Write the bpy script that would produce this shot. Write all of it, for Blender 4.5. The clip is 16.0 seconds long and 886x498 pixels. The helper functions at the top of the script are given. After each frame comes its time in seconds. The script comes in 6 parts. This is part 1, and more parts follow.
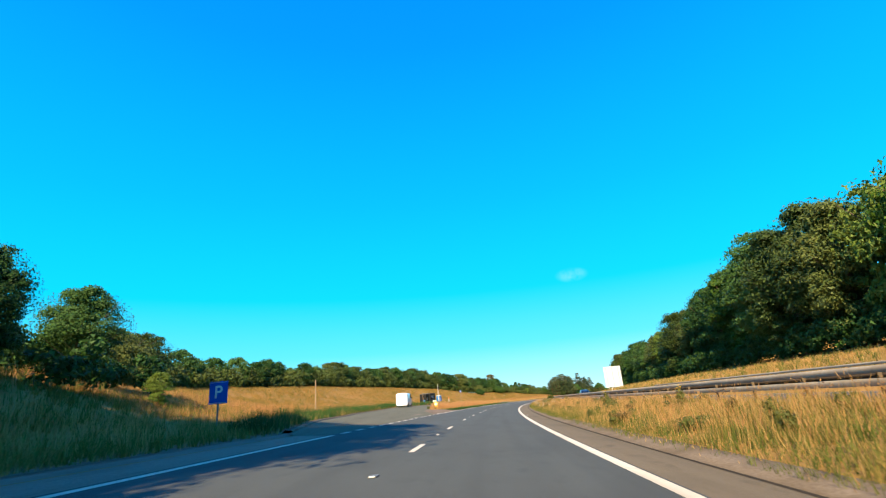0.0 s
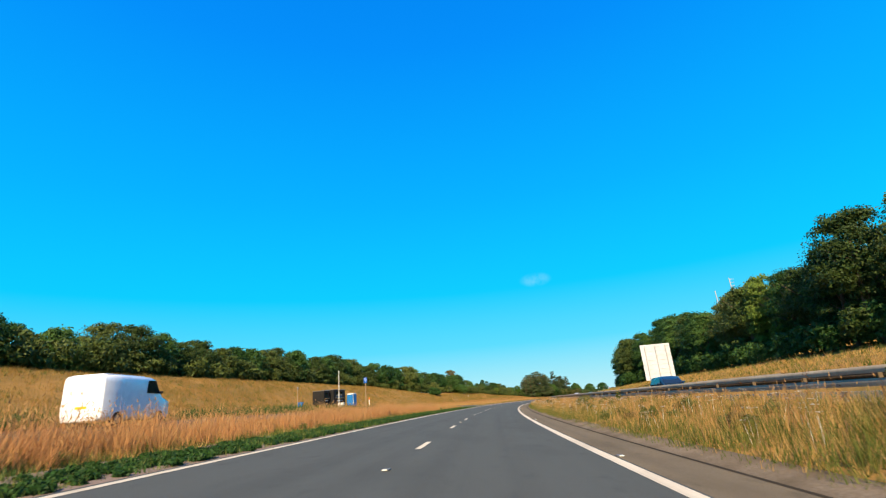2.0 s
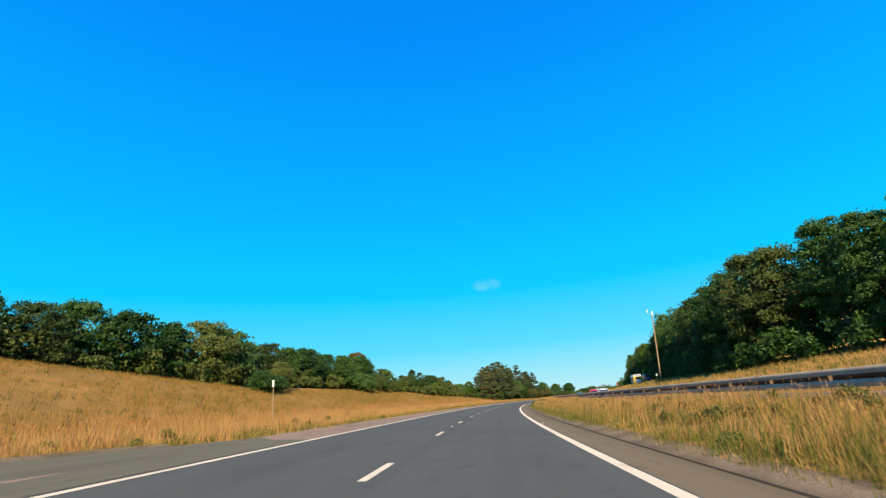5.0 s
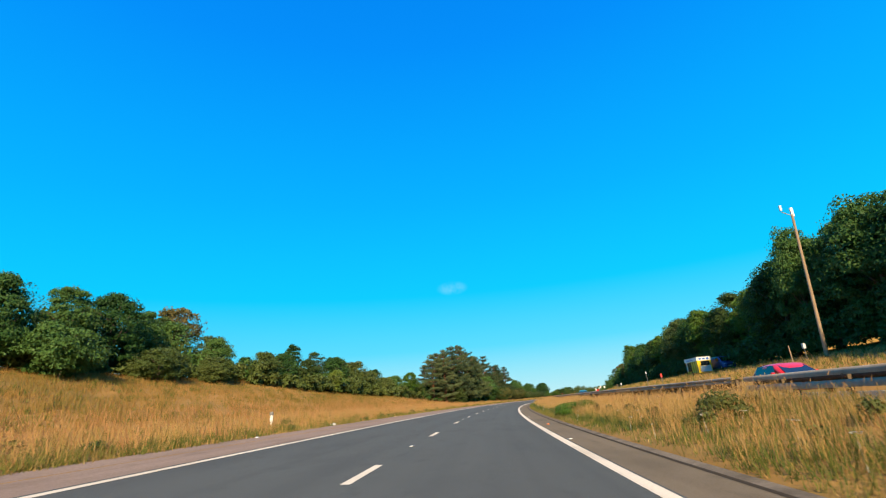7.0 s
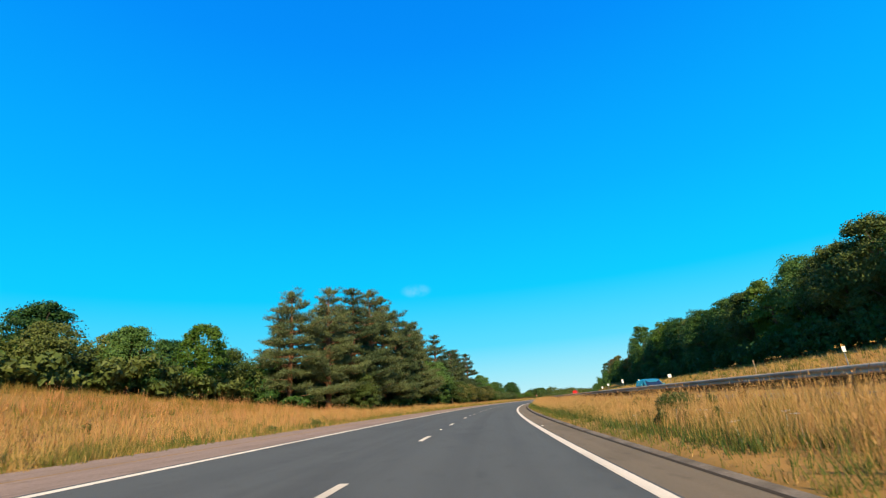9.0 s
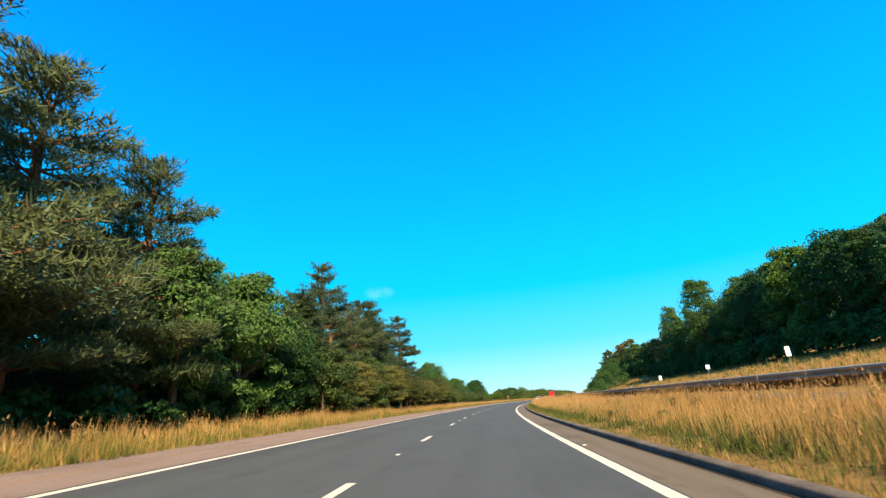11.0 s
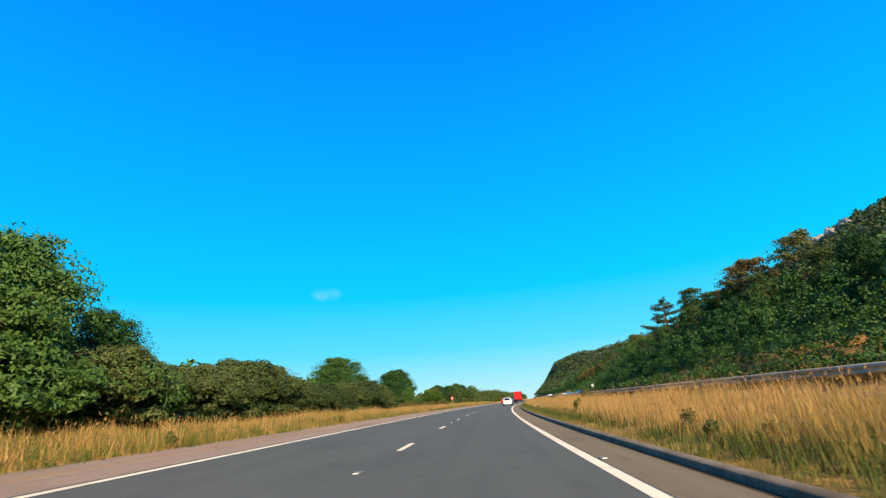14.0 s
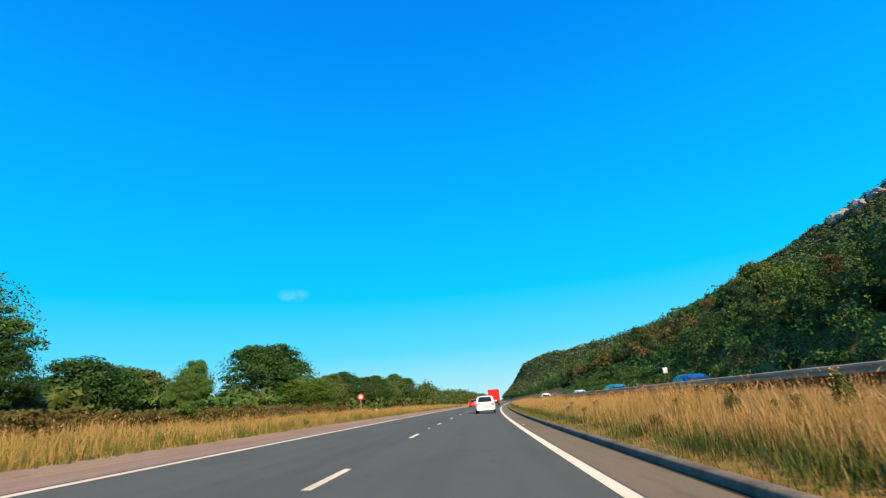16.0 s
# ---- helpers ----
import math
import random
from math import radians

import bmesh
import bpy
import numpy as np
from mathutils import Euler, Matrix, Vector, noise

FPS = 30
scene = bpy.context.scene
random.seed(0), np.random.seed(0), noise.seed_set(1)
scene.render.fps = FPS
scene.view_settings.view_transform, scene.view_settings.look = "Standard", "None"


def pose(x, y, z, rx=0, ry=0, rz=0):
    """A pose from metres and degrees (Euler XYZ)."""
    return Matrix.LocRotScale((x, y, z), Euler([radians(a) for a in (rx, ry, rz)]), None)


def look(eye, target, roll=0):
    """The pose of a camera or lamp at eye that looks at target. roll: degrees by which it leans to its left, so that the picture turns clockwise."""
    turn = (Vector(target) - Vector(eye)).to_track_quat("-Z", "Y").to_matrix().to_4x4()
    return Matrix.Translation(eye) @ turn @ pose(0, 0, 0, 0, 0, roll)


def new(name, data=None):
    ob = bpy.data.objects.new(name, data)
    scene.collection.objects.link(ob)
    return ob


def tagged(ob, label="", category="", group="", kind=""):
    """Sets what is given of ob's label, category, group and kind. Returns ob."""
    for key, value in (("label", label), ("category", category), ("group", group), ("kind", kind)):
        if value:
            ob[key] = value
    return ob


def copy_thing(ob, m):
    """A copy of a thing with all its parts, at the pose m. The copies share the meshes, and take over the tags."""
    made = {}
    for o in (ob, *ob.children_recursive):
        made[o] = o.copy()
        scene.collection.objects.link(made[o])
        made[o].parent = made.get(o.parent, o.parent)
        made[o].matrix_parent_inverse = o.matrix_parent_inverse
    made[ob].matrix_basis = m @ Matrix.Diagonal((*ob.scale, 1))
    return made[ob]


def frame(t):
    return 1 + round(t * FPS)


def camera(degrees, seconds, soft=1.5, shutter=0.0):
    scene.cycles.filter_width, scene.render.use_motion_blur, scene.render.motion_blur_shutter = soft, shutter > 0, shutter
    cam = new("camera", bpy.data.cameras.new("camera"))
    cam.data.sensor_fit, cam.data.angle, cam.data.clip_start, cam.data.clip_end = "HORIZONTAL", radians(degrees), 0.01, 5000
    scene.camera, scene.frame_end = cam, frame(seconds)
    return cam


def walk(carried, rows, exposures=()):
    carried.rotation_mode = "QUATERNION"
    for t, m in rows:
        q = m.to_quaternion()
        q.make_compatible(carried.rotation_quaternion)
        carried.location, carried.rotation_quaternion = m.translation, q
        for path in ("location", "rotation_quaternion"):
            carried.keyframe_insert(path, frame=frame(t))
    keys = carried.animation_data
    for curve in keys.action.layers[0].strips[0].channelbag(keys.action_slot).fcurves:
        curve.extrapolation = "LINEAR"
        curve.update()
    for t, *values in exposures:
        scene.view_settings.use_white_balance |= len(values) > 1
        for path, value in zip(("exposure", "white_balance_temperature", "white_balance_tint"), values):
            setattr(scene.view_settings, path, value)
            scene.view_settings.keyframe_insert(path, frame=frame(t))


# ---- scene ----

# ---------------------------------------------------------------- the road's line
# s runs along the right-hand edge line of the carriageway, w is metres to its right
BEARING = [(-200, -14.5), (0, 2.6), (46.6, 6.2), (109.5, 10.2), (220, 17.6), (285, 21.95), (395, 29.35),
           (456, 33.4), (500, 35.7), (560, 38.2), (640, 40.0), (760, 40.6), (1000, 39.0), (1400, 36.0), (3000, 36.0)]
FALL = 0.054


def build_line():
    keys_s, keys_b = zip(*BEARING)
    ss = np.arange(-200.0, 2000.0, 1.0)
    b = np.radians(np.interp(ss, keys_s, keys_b))
    b = np.convolve(np.pad(b, 10, mode="edge"), np.ones(21) / 21, mode="valid")
    x = np.concatenate(([0], np.cumsum(np.sin(b[:-1]))))
    y = np.concatenate(([0], np.cumsum(np.cos(b[:-1]))))
    x -= np.interp(0, ss, x)
    y -= np.interp(0, ss, y)
    return ss, x, y, b


LINE_S, LINE_X, LINE_Y, LINE_B = build_line()


def bearing(s):
    return float(np.interp(s, LINE_S, LINE_B))


def at(s, w, z=0.0):
    """The place s metres along the road and w metres right of its edge line."""
    b = bearing(s)
    x = float(np.interp(s, LINE_S, LINE_X)) + w * math.cos(b)
    y = float(np.interp(s, LINE_S, LINE_Y)) - w * math.sin(b)
    return Vector((x, y, z))


def on_road(s, w, z=0.0, turn=0.0):
    """A pose on the road: local y ahead along it, x to its right."""
    p = at(s, w, z)
    return pose(p.x, p.y, p.z, 0, 0, -math.degrees(bearing(s)) + turn)


# ---------------------------------------------------------------- camera
FOV, PITCH, LEAN, EYE = 86.0, 18.2, -4.6, 0.97
cam = camera(FOV, 16.0, soft=1.2, shutter=0.035)
# seconds, metres along, metres left of the edge line, heading off the road's, change of pitch, change of lean
WALK = [
    (0.0, 0.0, 2.06, -2.9, 0.0, 0.0), (0.5, 15.6, 2.05, -3.0, 0.0, 0.0), (1.5, 46.6, 2.07, -3.15, 0.0, 0.0),
    (3.5, 109.5, 2.05, -3.45, 0.0, 0.0), (7.5, 236.0, 1.74, -3.45, 0.0, 0.0), (9.0, 285.1, 1.77, -3.3, 0.0, 0.0),
    (12.0, 379.5, 1.93, -2.96, 0.0, 0.0), (13.5, 425.5, 1.82, -2.98, 0.0, 0.0), (14.5, 455.8, 1.65, -3.0, 0.0, 0.0), (16.0, 499.5, 1.52, -2.4, 0.0, 0.0),
]
rows = []
wt = np.array(WALK)
for i in range(33):
    t = i * 0.5
    s_, u_, a_, p_, l_ = (float(np.interp(t, wt[:, 0], wt[:, k])) for k in range(1, 6))
    p = at(s_, -u_, EYE + FALL * u_)
    rows.append((t, pose(p.x, p.y, p.z, 90 + PITCH + p_, 0, -math.degrees(bearing(s_)) - a_) @ pose(0, 0, 0, 0, 0, LEAN + l_)))
walk(cam, rows, exposures=[(0.0, 1.24), (0.6, 1.19), (1.3, 0.94), (2.0, 0.89), (9.2, 0.89), (11.3, 1.24), (12.8, 1.29), (14.0, 0.94), (16.0, 0.89)])


# ---------------------------------------------------------------- light
SUN_TURN, SUN_UP = -170.0, 33.0
sun = new("sun", bpy.data.lights.new("sun", "SUN"))
sun.data.energy, sun.data.angle, sun.data.color = 5.0, radians(0.6), (1.0, 0.77, 0.45)
sun_dir = Vector((math.sin(radians(SUN_TURN)) * math.cos(radians(SUN_UP)), math.cos(radians(SUN_TURN)) * math.cos(radians(SUN_UP)),
                  math.sin(radians(SUN_UP))))
sun.matrix_world = look(sun_dir * 80, (0, 0, 0))

world = bpy.data.worlds.new("clear_sky")
scene.world = world
world.use_nodes = True
wn, wl = world.node_tree.nodes, world.node_tree.links
sky = wn.new("ShaderNodeTexSky")
sky.sky_type, sky.sun_disc = "NISHITA", False
sky.sun_elevation, sky.sun_rotation = radians(SUN_UP), radians(SUN_TURN)
sky.air_density, sky.dust_density, sky.ozone_density = 1.0, 0.3, 3.0
coord = wn.new("ShaderNodeTexCoord")
sep = wn.new("ShaderNodeSeparateXYZ")
wl.new(coord.outputs["Generated"], sep.inputs[0])
ramp = wn.new("ShaderNodeValToRGB")
SKY = ((0.0, (4.2, 6.7, 7.1)), (0.05, (2.6, 6.3, 7.45)), (0.11, (0.8, 5.6, 7.85)), (0.22, (0.0, 4.75, 8.0)), (0.40, (0.0, 3.5, 8.0)), (0.66, (0.0, 2.15, 7.5)), (0.76, (0.0, 1.85, 7.0)), (1.0, (0.7, 1.3, 3.6)))
for k, (place, colour) in enumerate(SKY):
    e = ramp.color_ramp.elements[k] if k < 2 else ramp.color_ramp.elements.new(place)
    e.position, e.color = place, (*colour, 1)
wl.new(sep.outputs[2], ramp.inputs[0])
tint = wn.new("ShaderNodeMix")
tint.data_type = "RGBA"
tint.inputs[0].default_value = 0.985
wl.new(sky.outputs[0], tint.inputs[6])
wl.new(ramp.outputs[0], tint.inputs[7])
# one wisp of high cloud, far off
CLOUD_TURN, CLOUD_UP = 14.9, 13.4
cdir = (math.sin(radians(CLOUD_TURN)) * math.cos(radians(CLOUD_UP)), math.cos(radians(CLOUD_TURN)) * math.cos(radians(CLOUD_UP)),
        math.sin(radians(CLOUD_UP)))
away = wn.new("ShaderNodeVectorMath")
away.operation = "SUBTRACT"
away.inputs[1].default_value = cdir
wl.new(coord.outputs["Generated"], away.inputs[0])
lean_ = wn.new("ShaderNodeMapping")
lean_.inputs["Rotation"].default_value = (0.0, radians(28), radians(CLOUD_TURN))
lean_.inputs["Scale"].default_value = (1.0, 1.0, 2.2)
wl.new(away.outputs[0], lean_.inputs[0])
length_ = wn.new("ShaderNodeVectorMath")
length_.operation = "LENGTH"
wl.new(lean_.outputs[0], length_.inputs[0])
near = wn.new("ShaderNodeMapRange")
near.interpolation_type = "SMOOTHSTEP"
near.inputs[1].default_value, near.inputs[2].default_value = 0.036, 0.0
wl.new(length_.outputs["Value"], near.inputs[0])
wisp = wn.new("ShaderNodeTexNoise")
wisp.inputs["Scale"].default_value, wisp.inputs["Detail"].default_value = 30.0, 3.0
wl.new(coord.outputs["Generated"], wisp.inputs["Vector"])
thin = wn.new("ShaderNodeMapRange")
thin.inputs[1].default_value, thin.inputs[2].default_value, thin.inputs[4].default_value = 0.30, 1.0, 0.62
wl.new(wisp.outputs[0], thin.inputs[0])
mul = wn.new("ShaderNodeMath")
mul.operation = "MULTIPLY"
wl.new(near.outputs[0], mul.inputs[0])
wl.new(thin.outputs[0], mul.inputs[1])
cloud = wn.new("ShaderNodeMix")
cloud.data_type = "RGBA"
wl.new(mul.outputs[0], cloud.inputs[0])
wl.new(tint.outputs[2], cloud.inputs[6])
cloud.inputs[7].default_value = (7.0, 8.0, 8.2, 1)
wl.new(cloud.outputs[2], wn["Background"].inputs[0])
wn["Background"].inputs[1].default_value = 0.07


# ---------------------------------------------------------------- materials
def material(name, a, b, scale=4.0, rough=0.8, metal=0.0, bump=0.0, bump_scale=30.0, c=None, scale2=0.4, amount2=0.5,
             island=0.0, random_ob=0.0, spec=0.3, coat=0.0):
    """A surface that varies between a and b by fine grain, and towards c in broad patches."""
    m = bpy.data.materials.new(name)
    m.use_nodes = True
    n, l = m.node_tree.nodes, m.node_tree.links
    p = n["Principled BSDF"]
    p.inputs["Roughness"].default_value, p.inputs["Metallic"].default_value = rough, metal
    p.inputs["Specular IOR Level"].default_value = spec
    p.inputs["Coat Weight"].default_value = coat
    p.inputs["Coat Roughness"].default_value = 0.08
    tc = n.new("ShaderNodeTexCoord")

    def noise_of(sc, detail, lo, hi):
        t = n.new("ShaderNodeTexNoise")
        t.inputs["Scale"].default_value, t.inputs["Detail"].default_value = sc, detail
        l.new(tc.outputs["Object"], t.inputs["Vector"])
        r = n.new("ShaderNodeMapRange")
        r.inputs[1].default_value, r.inputs[2].default_value = lo, hi
        l.new(t.outputs[0], r.inputs[0])
        return r.outputs[0]

    def mix(fac, x, y):
        k = n.new("ShaderNodeMix")
        k.data_type = "RGBA"
        for socket, value in ((k.inputs[0], fac), (k.inputs[6], x), (k.inputs[7], y)):
            if isinstance(value, (tuple, float)):
                socket.default_value = (*value, 1) if isinstance(value, tuple) else value
            else:
                l.new(value, socket)
        return k.outputs[2]

    col = mix(noise_of(scale, 5, 0.3, 0.7), a, b)
    if c:
        f = n.new("ShaderNodeMath")
        f.operation, f.inputs[1].default_value = "MULTIPLY", amount2
        l.new(noise_of(scale2, 3, 0.38, 0.66), f.inputs[0])
        col = mix(f.outputs[0], col, c)
    if island or random_ob:
        g = n.new("ShaderNodeNewGeometry") if island else n.new("ShaderNodeObjectInfo")
        out = g.outputs["Random Per Island"] if island else g.outputs["Random"]
        hsv = n.new("ShaderNodeHueSaturation")
        r = n.new("ShaderNodeMapRange")
        k = island or random_ob
        r.inputs[3].default_value, r.inputs[4].default_value = 1 - k, 1 + k
        l.new(out, r.inputs[0])
        l.new(r.outputs[0], hsv.inputs["Value"])
        l.new(col, hsv.inputs["Color"])
        col = hsv.outputs[0]
    l.new(col, p.inputs["Base Color"])
    if bump:
        t = n.new("ShaderNodeTexNoise")
        t.inputs["Scale"].default_value, t.inputs["Detail"].default_value = bump_scale, 4
        l.new(tc.outputs["Object"], t.inputs["Vector"])
        q = n.new("ShaderNodeBump")
        q.inputs["Strength"].default_value, q.inputs["Distance"].default_value = bump, 0.02
        l.new(t.outputs[0], q.inputs["Height"])
        l.new(q.outputs[0], p.inputs["Normal"])
    return m


def road_material(name, a, b, worn, grain=70, blotch=0.22):
    """Rolled asphalt: fine chippings, lengthwise wheel tracks, broad stains and a few cracks."""
    m = material(name, a, b, grain, 0.9, bump=0.4, bump_scale=140, spec=0.12)
    n, l = m.node_tree.nodes, m.node_tree.links
    p = n["Principled BSDF"]
    col = p.inputs["Base Color"].links[0].from_socket
    uv = n.new("ShaderNodeUVMap")
    fac = None
    for scale, sc, lo, hi, amount in (((0.012, 1.5, 1), 1.0, 0.45, 0.72, 0.5), ((0.25, 0.6, 1), 1.0, 0.50, 0.75, 0.6), ((1.1, 2.4, 1), 1.0, 0.58, 0.72, 0.55)):
        mp = n.new("ShaderNodeMapping")
        mp.inputs["Scale"].default_value = scale
        l.new(uv.outputs[0], mp.inputs[0])
        t = n.new("ShaderNodeTexNoise")
        t.inputs["Scale"].default_value, t.inputs["Detail"].default_value = sc, 4
        l.new(mp.outputs[0], t.inputs["Vector"])
        r = n.new("ShaderNodeMapRange")
        r.inputs[1].default_value, r.inputs[2].default_value, r.inputs[4].default_value = lo, hi, amount
        l.new(t.outputs[0], r.inputs[0])
        k = n.new("ShaderNodeMix")
        k.data_type = "RGBA"
        l.new(r.outputs[0], k.inputs[0])
        l.new(col, k.inputs[6])
        k.inputs[7].default_value = (*worn, 1)
        col = k.outputs[2]
    l.new(col, p.inputs["Base Color"])
    return m


def grass_material(name, a, b, green, share=0.5, through_light=0.4):
    """Blades: each its own shade of straw, with greener patches at two sizes."""
    m = leaf_material(name, a, b, b, through_light, 0.6, tree_spread=0.0)
    n, l = m.node_tree.nodes, m.node_tree.links
    hsv = next(x for x in n if x.type == "HUE_SAT")
    g = next(x for x in n if x.type == "NEW_GEOMETRY")
    tc = next(x for x in n if x.type == "TEX_COORD")
    col = n.new("ShaderNodeMix")
    col.data_type = "RGBA"
    col.inputs[6].default_value, col.inputs[7].default_value = (*a, 1), (*b, 1)
    l.new(g.outputs["Random Per Island"], col.inputs[0])
    out = col.outputs[2]
    for sc, lo, hi in ((0.22, 0.46, 0.70), (1.3, 0.50, 0.72)):
        t = n.new("ShaderNodeTexNoise")
        t.inputs["Scale"].default_value = sc
        l.new(tc.outputs["Object"], t.inputs["Vector"])
        r = n.new("ShaderNodeMapRange")
        r.inputs[1].default_value, r.inputs[2].default_value, r.inputs[4].default_value = lo, hi, share
        l.new(t.outputs[0], r.inputs[0])
        k = n.new("ShaderNodeMix")
        k.data_type = "RGBA"
        l.new(r.outputs[0], k.inputs[0])
        l.new(out, k.inputs[6])
        k.inputs[7].default_value = (*green, 1)
        out = k.outputs[2]
    l.new(out, hsv.inputs["Color"])
    return m


def leaf_material(name, a, b, c, through_light=0.3, rough=0.55, spread=0.35, tree_spread=0.25):
    """Leaves: each one its own shade, each tree its own hue, some light passing through."""
    m = bpy.data.materials.new(name)
    m.use_nodes = True
    n, l = m.node_tree.nodes, m.node_tree.links
    p = n["Principled BSDF"]
    p.inputs["Roughness"].default_value = rough
    p.inputs["Specular IOR Level"].default_value = 0.15
    g, o = n.new("ShaderNodeNewGeometry"), n.new("ShaderNodeObjectInfo")
    k = n.new("ShaderNodeMix")
    k.data_type = "RGBA"
    k.inputs[6].default_value, k.inputs[7].default_value = (*a, 1), (*b, 1)
    l.new(g.outputs["Random Per Island"], k.inputs[0])
    tc = n.new("ShaderNodeTexCoord")
    t = n.new("ShaderNodeTexNoise")
    t.inputs["Scale"].default_value = 0.35
    l.new(tc.outputs["Object"], t.inputs["Vector"])
    add = n.new("ShaderNodeMath")
    add.operation = "ADD"
    l.new(t.outputs[0], add.inputs[0])
    l.new(o.outputs["Random"], add.inputs[1])
    r = n.new("ShaderNodeMapRange")
    r.inputs[1].default_value, r.inputs[2].default_value = 0.75, 1.5
    l.new(add.outputs[0], r.inputs[0])
    k2 = n.new("ShaderNodeMix")
    k2.data_type = "RGBA"
    k2.inputs[7].default_value = (*c, 1)
    l.new(r.outputs[0], k2.inputs[0])
    l.new(k.outputs[2], k2.inputs[6])
    hsv = n.new("ShaderNodeHueSaturation")
    r2 = n.new("ShaderNodeMapRange")
    r2.inputs[3].default_value, r2.inputs[4].default_value = 1 - tree_spread, 1 + tree_spread
    l.new(o.outputs["Random"], r2.inputs[0])
    l.new(r2.outputs[0], hsv.inputs["Value"])
    l.new(k2.outputs[2], hsv.inputs["Color"])
    l.new(hsv.outputs[0], p.inputs["Base Color"])
    tr = n.new("ShaderNodeBsdfTranslucent")
    l.new(hsv.outputs[0], tr.inputs[0])
    ms = n.new("ShaderNodeMixShader")
    ms.inputs[0].default_value = through_light
    l.new(p.outputs[0], ms.inputs[1])
    l.new(tr.outputs[0], ms.inputs[2])
    l.new(ms.outputs[0], n["Material Output"].inputs[0])
    return m


def glass_material(name, tint_colour, rough=0.03):
    m = bpy.data.materials.new(name)
    m.use_nodes = True
    p = m.node_tree.nodes["Principled BSDF"]
    p.inputs["Base Color"].default_value = (*tint_colour, 1)
    p.inputs["Roughness"].default_value = rough
    p.inputs["Specular IOR Level"].default_value = 0.8
    return m


